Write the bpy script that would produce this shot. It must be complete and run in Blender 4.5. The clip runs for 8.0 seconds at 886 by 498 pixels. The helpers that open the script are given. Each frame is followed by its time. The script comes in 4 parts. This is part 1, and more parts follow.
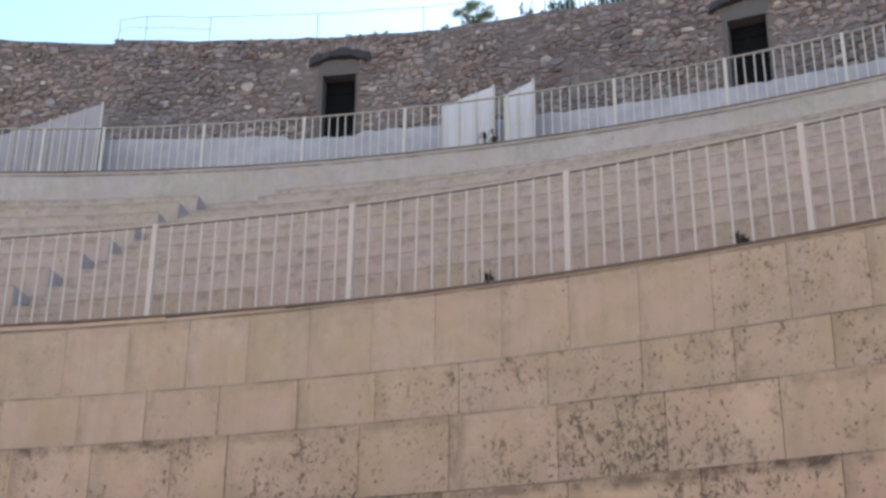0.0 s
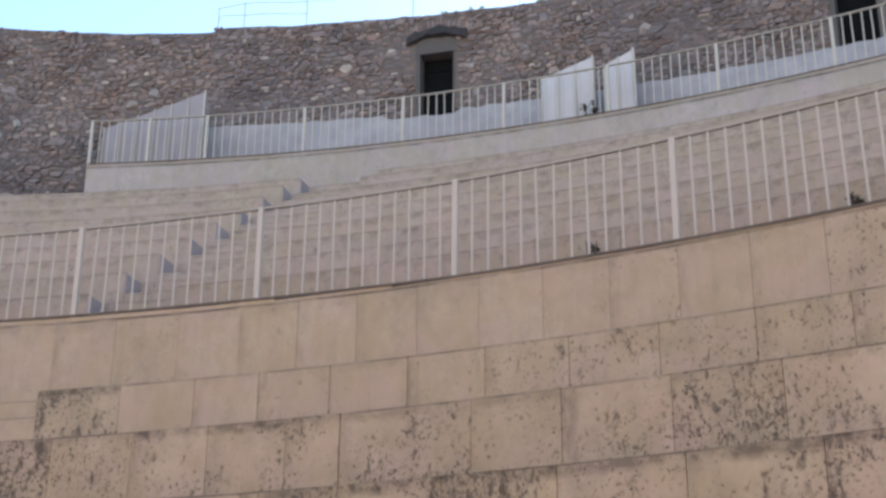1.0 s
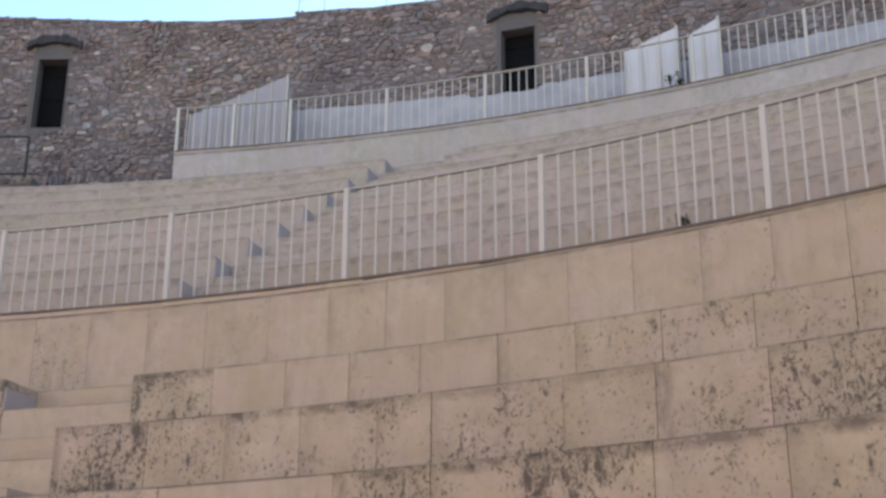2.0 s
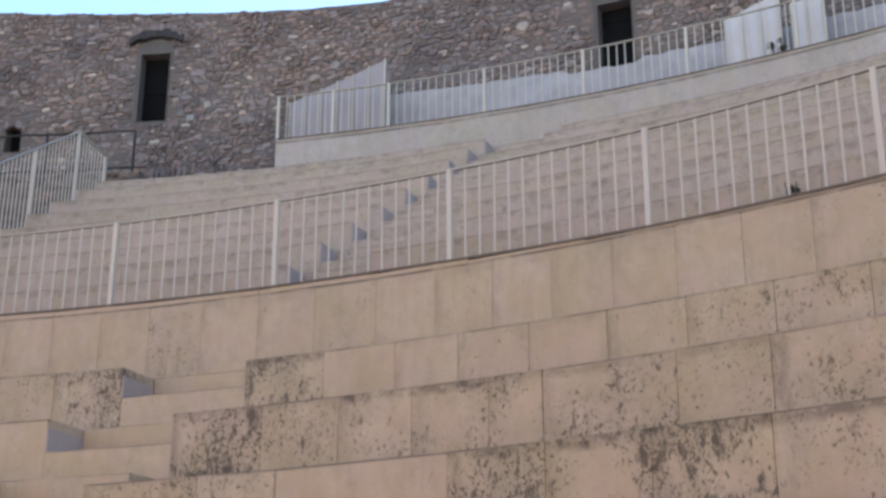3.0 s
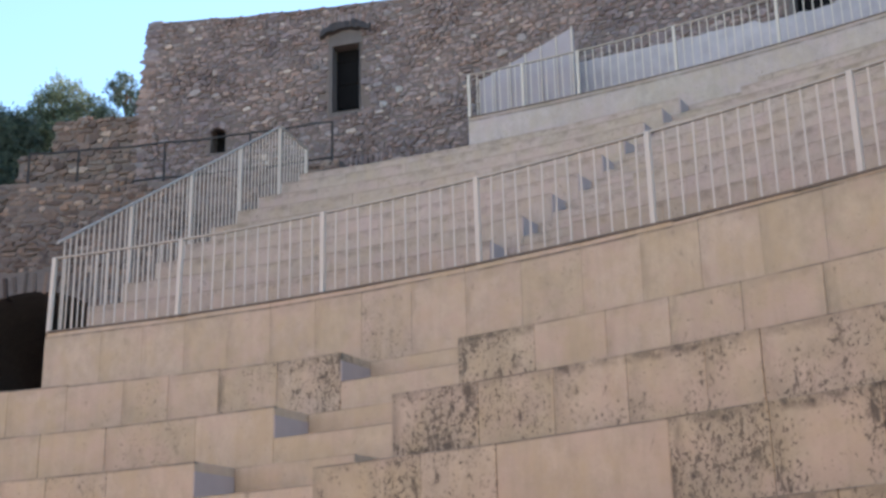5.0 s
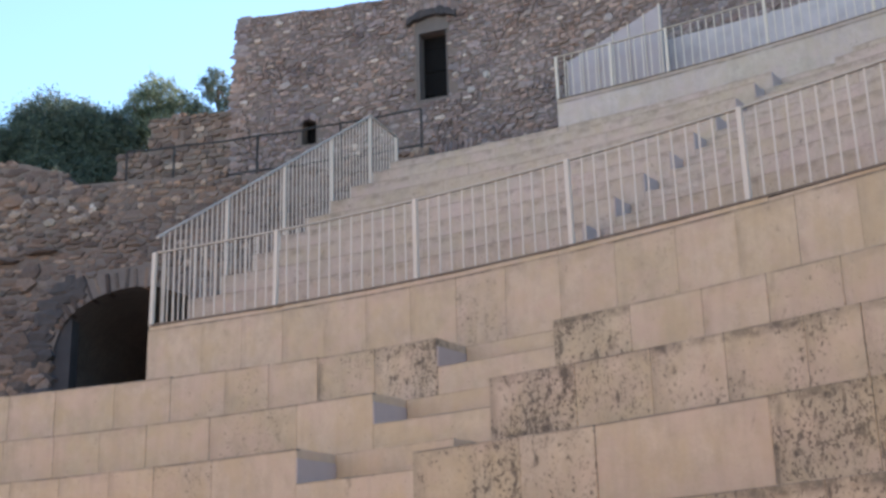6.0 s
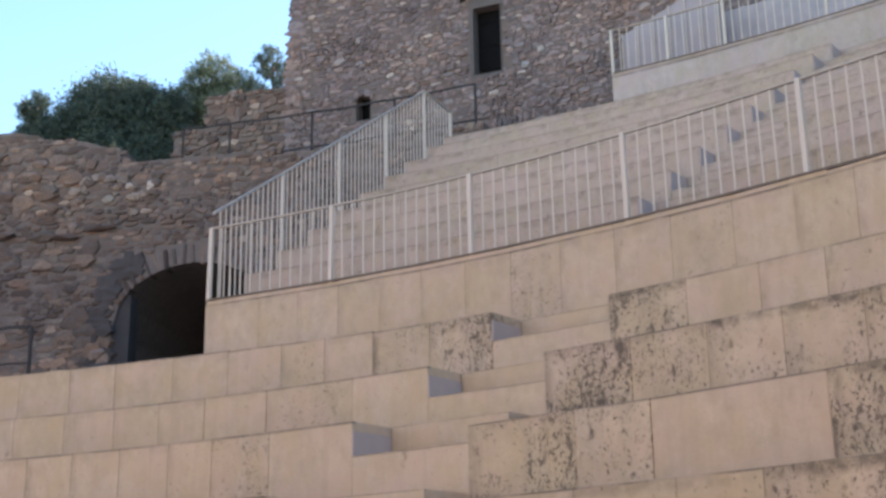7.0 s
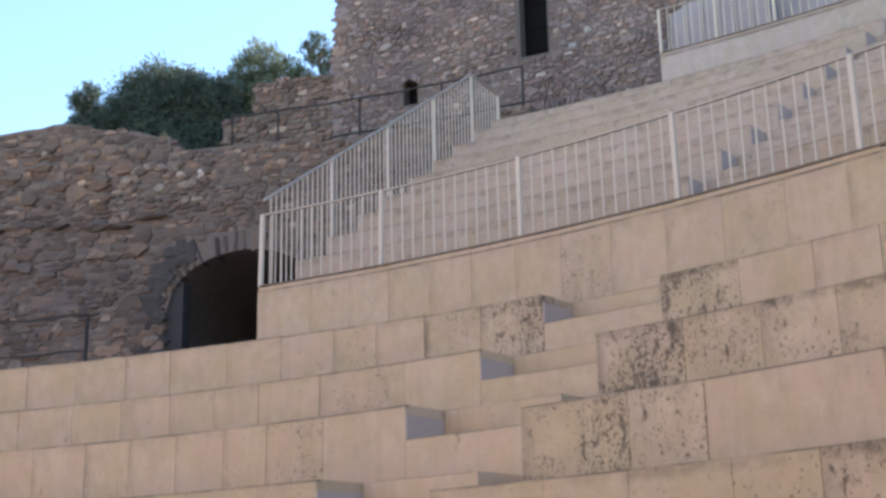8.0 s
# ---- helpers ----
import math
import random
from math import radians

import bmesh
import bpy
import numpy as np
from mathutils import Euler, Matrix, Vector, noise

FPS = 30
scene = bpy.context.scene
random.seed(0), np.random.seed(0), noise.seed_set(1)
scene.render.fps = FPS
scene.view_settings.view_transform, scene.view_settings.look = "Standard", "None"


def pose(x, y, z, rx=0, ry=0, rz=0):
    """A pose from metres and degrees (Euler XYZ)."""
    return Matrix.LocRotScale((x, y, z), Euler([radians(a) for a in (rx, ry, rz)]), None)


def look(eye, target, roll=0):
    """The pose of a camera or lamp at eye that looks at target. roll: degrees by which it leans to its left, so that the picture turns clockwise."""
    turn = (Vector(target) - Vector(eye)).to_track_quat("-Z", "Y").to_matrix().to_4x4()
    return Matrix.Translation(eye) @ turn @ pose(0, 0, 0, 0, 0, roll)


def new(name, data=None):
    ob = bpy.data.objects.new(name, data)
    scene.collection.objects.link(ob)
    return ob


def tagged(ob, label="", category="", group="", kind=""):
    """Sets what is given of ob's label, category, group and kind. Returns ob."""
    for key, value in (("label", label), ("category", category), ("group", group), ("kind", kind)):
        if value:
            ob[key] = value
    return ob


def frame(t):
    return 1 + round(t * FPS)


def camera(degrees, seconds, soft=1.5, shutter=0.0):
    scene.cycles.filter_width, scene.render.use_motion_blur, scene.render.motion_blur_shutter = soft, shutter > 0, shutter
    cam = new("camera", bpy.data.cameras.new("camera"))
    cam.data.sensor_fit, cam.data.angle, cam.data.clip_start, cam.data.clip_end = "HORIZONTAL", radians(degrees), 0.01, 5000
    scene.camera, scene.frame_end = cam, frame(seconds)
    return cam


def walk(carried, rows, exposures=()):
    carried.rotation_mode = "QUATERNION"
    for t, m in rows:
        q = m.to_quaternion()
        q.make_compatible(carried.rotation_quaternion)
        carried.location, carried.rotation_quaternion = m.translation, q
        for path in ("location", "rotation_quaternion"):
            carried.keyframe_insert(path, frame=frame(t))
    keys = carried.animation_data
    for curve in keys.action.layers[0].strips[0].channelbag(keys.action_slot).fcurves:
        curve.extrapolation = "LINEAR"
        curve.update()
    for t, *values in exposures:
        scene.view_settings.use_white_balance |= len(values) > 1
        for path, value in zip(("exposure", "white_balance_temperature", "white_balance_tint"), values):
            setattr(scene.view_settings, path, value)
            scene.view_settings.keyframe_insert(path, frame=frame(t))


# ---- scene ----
# camera: stands in the orchestra and pans
cam = camera(38.6, 8.0, soft=2.9)
EYE = 1.6
ROWS = [
    (0.0, 0.0, 0.0, 0.0, -0.15, 21.746, -0.531),
    (0.5, -0.007, 0.025, -0.003, 2.303, 21.319, -0.536),
    (1.0, -0.027, 0.081, 0.001, 4.88, 20.696, -0.388),
    (1.5, -0.037, 0.131, 0.015, 6.871, 20.152, -0.309),
    (3.0, -0.108, 0.183, 0.0, 13.859, 18.848, -0.15),
    (3.5, -0.117, 0.185, 0.002, 16.417, 18.357, 0.393),
    (4.0, -0.142, 0.19, 0.0, 18.787, 18.064, 0.406),
    (4.5, -0.149, 0.197, 0.0, 21.223, 17.877, 0.69),
    (6.0, -0.137, 0.161, -0.016, 28.27, 17.115, 1.504),
    (6.5, -0.145, 0.164, -0.031, 29.723, 16.623, 1.251),
    (7.0, -0.142, 0.159, -0.038, 30.658, 16.096, 0.931),
    (7.5, -0.146, 0.131, -0.043, 31.803, 15.751, 0.832),
    (8.0, -0.146, 0.138, -0.048, 33.001, 15.411, 1.113),
]
walk(cam, [(t, pose(x, y, EYE + z, 90 + pitch, roll, yaw)) for t, x, y, z, yaw, pitch, roll in ROWS], exposures=[(0.0, 1.32, 6700, 26), (3.5, 1.38, 6620, 25), (8.0, 1.47, 6640, 25)])

# daylight: the sun stands behind the upper wall, the seats lie in its shade
SUN_AZ, SUN_EL = 74.0, 36.0
world = bpy.data.worlds.new("sky")
scene.world = world
world.use_nodes = True
wn = world.node_tree.nodes
sky = wn.new("ShaderNodeTexSky")
sky.sky_type = "NISHITA"
sky.sun_disc = False
sky.sun_elevation = radians(SUN_EL)
sky.sun_rotation = radians(90 - SUN_AZ)
sky.air_density, sky.dust_density = 1.0, 0.18
tone = wn.new("ShaderNodeMix")
tone.data_type, tone.blend_type = "RGBA", "MULTIPLY"
tone.inputs[0].default_value = 1.0
tone.inputs[7].default_value = (0.81, 1.05, 1.02, 1)
world.node_tree.links.new(sky.outputs[0], tone.inputs[6])
world.node_tree.links.new(tone.outputs[2], wn["Background"].inputs[0])
wn["Background"].inputs[1].default_value = 0.135
sun = new("sun", bpy.data.lights.new("sun", "SUN"))
sun.data.energy, sun.data.angle, sun.data.color = 5.0, radians(0.5), (1.0, 0.89, 0.78)
_a, _e = radians(SUN_AZ), radians(SUN_EL)
sun.matrix_world = look((0, 0, 60), (-math.cos(_a) * math.cos(_e), -math.sin(_a) * math.cos(_e), 60 - math.sin(_e)))

# ---- plan of the theatre, in polar terms round the centre of the seating ----
CX, CY = -9.082, -11.617
R1, Z1 = 24.45, 5.67          # lower podium and its railing
D, H = 1.095, 0.726           # lower tiers
RS, ZS, DS, HS, NS = 25.27, 6.20, 0.826, 0.545, 9   # upper tiers
RU, ZU = 34.285, 12.25        # upper podium and its railing
RW = 36.1                     # face of the rubble wall
A_END, A_UP, A_R = 94.93, 90.25, 44.0
rng = random.Random(7)


def P(r, a, z=0.0):
    return Vector((CX + r * math.cos(radians(a)), CY + r * math.sin(radians(a)), z))


def spot(r, a, z=0.0):
    """A pose at a polar place: x to the right along the curve, y outward, z up."""
    return Matrix.Translation(P(r, a, z)) @ Matrix.Rotation(radians(a - 90), 4, "Z")


# ---- materials ----
def mat(name):
    m = bpy.data.materials.new(name)
    m.use_nodes = True
    nt = m.node_tree
    return m, nt, nt.nodes["Principled BSDF"]


class Net:
    """Short forms for a material's nodes."""
    def __init__(self, nt):
        self.nt = nt

    def put(self, kind, **kw):
        n = self.nt.nodes.new(kind)
        for k, v in kw.items():
            n.inputs[k].default_value = v
        return n

    def link(self, a, b):
        self.nt.links.new(a, b)

    def place(self, scale=(1, 1, 1)):
        g = self.nt.nodes.new("ShaderNodeNewGeometry")
        m = self.nt.nodes.new("ShaderNodeMapping")
        m.inputs["Scale"].default_value = scale
        self.link(g.outputs["Position"], m.inputs["Vector"])
        return m.outputs[0]

    def noise(self, vec, scale, detail=4.0, rough=0.55, twist=0.0):
        n = self.put("ShaderNodeTexNoise", Scale=scale, Detail=detail, Roughness=rough, Distortion=twist)
        self.link(vec, n.inputs["Vector"])
        return n.outputs["Fac"]

    def ramp(self, fac, stops):
        r = self.nt.nodes.new("ShaderNodeValToRGB")
        el = r.color_ramp.elements
        while len(el) < len(stops):
            el.new(0.5)
        for e, (p, c) in zip(el, stops):
            e.position = p
            e.color = (*c, 1) if isinstance(c, tuple) else (c, c, c, 1)
        self.link(fac, r.inputs[0])
        return r.outputs[0]

    def mix(self, fac, a, b, how="MIX"):
        m = self.nt.nodes.new("ShaderNodeMix")
        m.data_type, m.blend_type = "RGBA", how
        for s, v in ((m.inputs[0], fac), (m.inputs[6], a), (m.inputs[7], b)):
            if isinstance(v, (int, float)):
                s.default_value = v
            elif isinstance(v, tuple):
                s.default_value = (*v, 1)
            else:
                self.link(v, s)
        return m.outputs[2]

    def math(self, op, a, b):
        m = self.nt.nodes.new("ShaderNodeMath")
        m.operation = op
        for s, v in ((m.inputs[0], a), (m.inputs[1], b)):
            if isinstance(v, (int, float)):
                s.default_value = v
            else:
                self.link(v, s)
        return m.outputs[0]

    def bump(self, height, strength, distance, bsdf):
        b = self.put("ShaderNodeBump", Strength=strength, Distance=distance)
        self.link(height, b.inputs["Height"])
        self.link(b.outputs[0], bsdf.inputs["Normal"])


def limestone(name, base, stain=0.0, per_object=True, tint=0.12, bands=0.0):
    """Sawn pale limestone: cloudy tone, pits, and grey-brown lichen. stain None: each block carries its own
    wear in its object colour (lichen, top edge, side, foot)."""
    m, nt, b = mat(name)
    n = Net(nt)
    p = n.place()
    cloud = n.noise(p, 1.3, 5)
    col = n.mix(cloud, tuple(c * 0.83 for c in base), tuple(min(1, c * 1.15) for c in base))
    info = nt.nodes.new("ShaderNodeObjectInfo")
    rnd = info.outputs["Random"] if per_object else nt.nodes.new("ShaderNodeNewGeometry").outputs["Random Per Island"]
    tone = n.ramp(rnd, [(0.0, (1 - tint, 1 - tint * 0.9, 1 - tint * 1.25)), (0.35, (1.0, 1.0, 0.97)), (0.7, (1.0, 0.985, 1.03)), (1.0, (1 + tint * 1.2, 1 + tint * 1.2, 1 + tint * 2.0))])
    col = n.mix(1.0, col, tone, "MULTIPLY")
    grain = n.noise(p, 38, 3, 0.7)
    col = n.mix(n.ramp(grain, [(0.35, 0.16), (0.6, 0.0)]), col, tuple(c * 0.6 for c in base))
    mid = n.ramp(n.noise(n.place((1, 1, 0.75)), 6.5, 5, 0.65), [(0.34, (0.9, 0.895, 0.88)), (0.66, (1.08, 1.08, 1.09))])
    col = n.mix(1.0, col, mid, "MULTIPLY")
    # soft yellow, pink and bleached clouds, and faint runs down the face
    warm = n.ramp(n.noise(n.place((1, 1, 0.7)), 3.1, 5, 0.6), [(0.42, 0.0), (0.64, 0.6)])
    col = n.mix(warm, col, (base[0] * 0.98, base[1] * 0.93, base[2] * 0.8))
    rose = n.ramp(n.noise(n.place((0.8, 0.8, 1.1)), 2.3, 4, 0.6), [(0.46, 0.0), (0.66, 0.6)])
    col = n.mix(rose, col, (base[0] * 1.08, base[1] * 0.99, base[2] * 1.1))
    runs = n.ramp(n.noise(n.place((9, 9, 0.7)), 1.0, 5, 0.65), [(0.5, 0.0), (0.68, 0.3)])
    col = n.mix(runs, col, tuple(c * 0.78 for c in base))
    gen = nt.nodes.new("ShaderNodeTexCoord").outputs["Generated"]
    sep = nt.nodes.new("ShaderNodeSeparateXYZ")
    n.link(gen, sep.inputs[0])
    if stain is None:
        own = nt.nodes.new("ShaderNodeSeparateColor")
        n.link(info.outputs["Color"], own.inputs[0])
        a_spot, a_top, a_side, a_foot = own.outputs[0], own.outputs[1], own.outputs[2], info.outputs["Alpha"]
        pale = n.ramp(n.noise(n.place((1, 1, 0.8)), 1.9, 5, 0.6), [(0.52, 0.0), (0.72, 0.5)])
        col = n.mix(n.math("MULTIPLY", pale, a_spot), col, tuple(min(0.7, c * 1.25 + 0.02) for c in base))
    else:
        a_spot, a_top, a_side, a_foot = stain, 0.25 * stain, 0.3 * stain, 0.3 * stain
    # lichen gathers in clouds; the spots are dense in their middle and thin out round them
    q = n.place((1, 1, 0.55))
    wide = n.ramp(n.noise(n.place((1, 1, 0.8)), 1.6, 5, 0.62), [(0.36, 0.0), (0.60, 1.0)])
    patch = n.math("MULTIPLY", n.math("ADD", n.math("MULTIPLY", wide, 0.8), 0.2), a_spot)
    lift = n.math("SUBTRACT", n.math("MULTIPLY", n.math("POWER", patch, 0.6), 0.22), 0.118)
    blot = n.ramp(n.math("ADD", n.noise(q, 15, 6, 0.72, 0.35), lift), [(0.585, 0.0), (0.69, 0.95)])
    speck = n.ramp(n.math("ADD", n.noise(n.place((1, 1, 0.8)), 36, 3, 0.65, 0.2), lift), [(0.60, 0.0), (0.68, 0.9)])
    # large dark growths in the worst of it
    core = n.ramp(n.math("ADD", n.noise(n.place((1, 1, 0.7)), 4.3, 7, 0.74, 0.2), lift), [(0.625, 0.0), (0.70, 0.95)])
    body = n.math("MAXIMUM", n.math("MAXIMUM", blot, speck), core)
    # a thin brown film round the lichen
    film = n.math("MULTIPLY", n.ramp(patch, [(0.1, 0.05), (0.9, 0.42)]), n.ramp(n.noise(n.place((1, 1, 0.6)), 3.4, 7, 0.72), [(0.38, 0.0), (0.62, 1.0)]))
    col = n.mix(film, col, (base[0] * 0.56, base[1] * 0.57, base[2] * 0.56))
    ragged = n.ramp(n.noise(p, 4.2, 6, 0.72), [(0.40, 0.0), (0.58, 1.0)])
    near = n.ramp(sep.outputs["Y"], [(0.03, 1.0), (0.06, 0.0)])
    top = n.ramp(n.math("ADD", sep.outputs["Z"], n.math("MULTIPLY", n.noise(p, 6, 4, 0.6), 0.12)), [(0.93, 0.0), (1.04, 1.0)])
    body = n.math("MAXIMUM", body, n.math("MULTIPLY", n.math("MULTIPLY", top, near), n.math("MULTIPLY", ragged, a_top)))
    side = n.ramp(n.math("ADD", sep.outputs["X"], n.math("MULTIPLY", n.noise(n.place((1, 1, 0.5)), 5, 4, 0.6), 0.16)), [(0.09, 1.0), (0.25, 0.0)])
    body = n.math("MAXIMUM", body, n.math("MULTIPLY", n.math("MULTIPLY", side, a_side), n.ramp(n.noise(n.place((3, 3, 1)), 3.0, 6, 0.7), [(0.40, 0.0), (0.58, 0.9)])))
    foot = n.ramp(sep.outputs["Z"], [(0.15, 1.0), (0.21, 0.0)])
    body = n.math("MAXIMUM", body, n.math("MULTIPLY", n.math("MULTIPLY", foot, a_foot), n.ramp(n.noise(n.place((1, 1, 0.4)), 2.6, 5, 0.7), [(0.44, 0.0), (0.53, 0.85)])))
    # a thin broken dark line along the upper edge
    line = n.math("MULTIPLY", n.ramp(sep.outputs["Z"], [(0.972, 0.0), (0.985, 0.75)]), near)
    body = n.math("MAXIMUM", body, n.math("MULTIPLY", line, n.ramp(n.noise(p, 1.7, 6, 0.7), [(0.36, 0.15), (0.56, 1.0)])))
    # small chips and scuffs anywhere on the face
    chip = n.ramp(n.noise(n.place((1, 1, 0.45)), 5.2, 6, 0.75, 0.5), [(0.635, 0.0), (0.73, 0.6)])
    body = n.math("MAXIMUM", body, chip)
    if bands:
        # dark dashes along the foot and under the edge of each tier
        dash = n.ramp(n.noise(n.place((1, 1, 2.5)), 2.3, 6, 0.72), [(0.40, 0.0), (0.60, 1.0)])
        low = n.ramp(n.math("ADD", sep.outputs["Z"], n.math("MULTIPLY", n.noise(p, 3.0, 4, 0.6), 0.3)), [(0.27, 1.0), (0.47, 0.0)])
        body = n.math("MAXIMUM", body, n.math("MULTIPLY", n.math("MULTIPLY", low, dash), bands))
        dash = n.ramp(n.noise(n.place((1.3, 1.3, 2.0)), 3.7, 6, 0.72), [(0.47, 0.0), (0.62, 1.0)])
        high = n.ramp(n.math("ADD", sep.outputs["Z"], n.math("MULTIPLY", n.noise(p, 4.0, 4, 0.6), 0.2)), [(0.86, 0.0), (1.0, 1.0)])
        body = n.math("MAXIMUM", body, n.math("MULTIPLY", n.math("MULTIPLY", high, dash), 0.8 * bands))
    ochre = n.ramp(n.noise(p, 2.2, 5, 0.65), [(0.5, 0.0), (0.72, 0.36)])
    col = n.mix(n.math("MULTIPLY", ochre, a_spot), col, (0.38, 0.29, 0.19))
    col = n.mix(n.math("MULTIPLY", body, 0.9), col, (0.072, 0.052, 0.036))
    n.link(col, b.inputs["Base Color"])
    b.inputs["Roughness"].default_value = 0.85
    n.bump(n.math("ADD", grain, n.noise(p, 9, 5)), 0.35, 0.01, b)
    return m


def rubble(name, dark, light, per_object=False, pale=(0.54, 0.49, 0.44)):
    m, nt, b = mat(name)
    n = Net(nt)
    p = n.place()
    rnd = nt.nodes.new("ShaderNodeObjectInfo").outputs["Random"] if per_object else nt.nodes.new("ShaderNodeNewGeometry").outputs["Random Per Island"]
    col = n.ramp(rnd, [(0.0, dark), (0.3, tuple(0.7 * d + 0.3 * l for d, l in zip(dark, light))), (0.6, tuple(0.45 * d + 0.55 * l for d, l in zip(dark, light))), (0.965, light), (1.0, pale)])
    hue = n.ramp(n.math("FRACT", n.math("MULTIPLY", rnd, 7.31), 0.0), [(0.0, (1.12, 0.97, 0.9)), (0.35, (1.04, 1.0, 0.98)), (0.7, (1.0, 0.98, 1.04)), (1.0, (0.92, 1.0, 1.04))])
    col = n.mix(1.0, col, hue, "MULTIPLY")
    big = n.ramp(n.noise(p, 0.5, 4), [(0.3, (0.74, 0.72, 0.76)), (0.5, (1.02, 1.0, 1.0)), (0.7, (1.32, 1.22, 1.1))])
    col = n.mix(1.0, col, big, "MULTIPLY")
    fine = n.noise(p, 16, 6, 0.7)
    col = n.mix(n.ramp(fine, [(0.35, 0.42), (0.62, 0.0)]), col, tuple(0.45 * d for d in dark))
    n.link(col, b.inputs["Base Color"])
    b.inputs["Roughness"].default_value = 0.95
    n.bump(fine, 0.7, 0.03, b)
    return m


def plain(name, color, rough=0.8, metal=0.0, spread=0.1, scale=6.0, bump=0.15):
    m, nt, b = mat(name)
    n = Net(nt)
    p = n.place()
    a = n.noise(p, scale, 5, 0.6)
    c = n.mix(a, tuple(v * (1 - spread * 1.6) for v in color), tuple(min(1, v * (1 + spread)) for v in color))
    c = n.mix(n.ramp(n.noise(p, scale * 0.17, 3), [(0.4, 0.0), (0.75, 0.35)]), c, tuple(v * (1 - 2 * spread) for v in color))
    n.link(c, b.inputs["Base Color"])
    b.inputs["Roughness"].default_value, b.inputs["Metallic"].default_value = rough, metal
    n.bump(n.noise(p, scale * 5, 4), bump, 0.01, b)
    return m


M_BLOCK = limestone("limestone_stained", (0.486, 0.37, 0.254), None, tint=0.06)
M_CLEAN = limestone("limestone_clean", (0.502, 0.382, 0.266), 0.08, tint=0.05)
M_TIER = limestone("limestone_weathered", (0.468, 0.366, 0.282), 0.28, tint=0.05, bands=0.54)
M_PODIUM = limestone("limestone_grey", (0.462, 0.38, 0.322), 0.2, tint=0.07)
M_CORE = plain("mortar_core", (0.27, 0.21, 0.155), 0.95)
M_BOUNCE = plain("bounce_wall_stone", (0.50, 0.43, 0.35), 0.9, 0.0, 0.08, 0.8)
M_RAIL = plain("cream_painted_steel", (0.59, 0.505, 0.42), 0.7, 0.0, 0.06, 9.0, 0.05)
# top rails: cream with the shade of their undersides mixed into the colour
M_RAILTOP = plain("shaded_cream_paint", (0.45, 0.38, 0.315), 0.75, 0.0, 0.14, 9.0, 0.05)
M_RAILBASE = plain("dark_steel_base", (0.16, 0.115, 0.085), 0.8, 0.0, 0.25, 12.0, 0.2)
M_IRON = plain("dark_iron", (0.034, 0.03, 0.03), 0.85, 0.0, 0.2)
M_GALV = plain("grey_steel", (0.55, 0.57, 0.58), 0.5, 0.2, 0.08)
M_GREEN = plain("green_painted_steel", (0.3, 0.38, 0.33), 0.5)
M_RENDER = plain("grey_render", (0.46, 0.41, 0.412), 0.9, 0.0, 0.24, 3.0, 0.3)
M_PANEL = plain("grey_violet_render", (0.385, 0.335, 0.345), 0.9, 0.0, 0.15, 3.0, 0.2)
M_PLASTER = plain("white_plaster", (0.615, 0.56, 0.565), 0.9, 0.0, 0.08, 3.0)
M_RUBBLE = rubble("rubble_stone", (0.166, 0.129, 0.12), (0.338, 0.271, 0.25))
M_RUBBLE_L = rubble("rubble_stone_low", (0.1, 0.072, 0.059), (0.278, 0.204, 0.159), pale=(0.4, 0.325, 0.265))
M_RUBBLE_O = rubble("rubble_stone_single", (0.166, 0.129, 0.12), (0.338, 0.271, 0.25), True)
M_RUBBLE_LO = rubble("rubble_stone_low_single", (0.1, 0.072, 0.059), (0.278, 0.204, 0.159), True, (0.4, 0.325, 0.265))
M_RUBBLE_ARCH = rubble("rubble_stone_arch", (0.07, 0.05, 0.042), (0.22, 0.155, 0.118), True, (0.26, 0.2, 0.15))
M_PALE = rubble("pale_rubble_stone", (0.33, 0.285, 0.255), (0.5, 0.44, 0.39), True)
M_PALE_LOW = rubble("pale_rubble_stone_low", (0.19, 0.148, 0.118), (0.36, 0.292, 0.235), True)
M_MORTAR = plain("earth_mortar", (0.178, 0.138, 0.12), 0.95, 0.0, 0.25, 7.0, 0.6)
M_HOOD = plain("hood_shadow_stone", (0.055, 0.045, 0.044), 0.95, 0.0, 0.3, 7.0, 0.5)
M_LINTEL = plain("dressed_stone", (0.13, 0.108, 0.1), 0.9, 0.0, 0.18, 6.0, 0.4)
M_CHEEK = plain("side_face_shade", (0.425, 0.345, 0.315), 0.9, 0.0, 0.08, 5.0, 0.1)
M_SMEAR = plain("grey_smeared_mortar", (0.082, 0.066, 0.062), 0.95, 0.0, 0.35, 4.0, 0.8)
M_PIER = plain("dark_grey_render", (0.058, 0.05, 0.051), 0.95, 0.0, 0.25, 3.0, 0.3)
M_SHADE = plain("painted_inner_shade", (0.008, 0.0075, 0.008), 0.8, 0.0, 0.3, 8.0, 0.3)
M_EARTH = plain("dry_earth", (0.42, 0.36, 0.285), 0.95, 0.0, 0.2, 1.5, 0.5)
M_SHADE.node_tree.nodes["Principled BSDF"].inputs["Specular IOR Level"].default_value = 0.1
M_BARK = plain("bark", (0.10, 0.075, 0.055), 0.9, 0.0, 0.3, 20.0, 0.6)


# ---- mesh helpers ----
def mesh_ob(name, bm, material, parent=None, label=""):
    me = bpy.data.meshes.new(name)
    bmesh.ops.recalc_face_normals(bm, faces=bm.faces)
    bm.to_mesh(me)
    bm.free()
    if material:
        me.materials.append(material)
    ob = new(name, me)
    if parent:
        ob.parent = parent
    if label:
        tagged(ob, label)
    return ob


def empty(name, m=None):
    ob = new(name)
    ob.empty_display_size = 0.2
    if m is not None:
        ob.matrix_world = m
    return ob


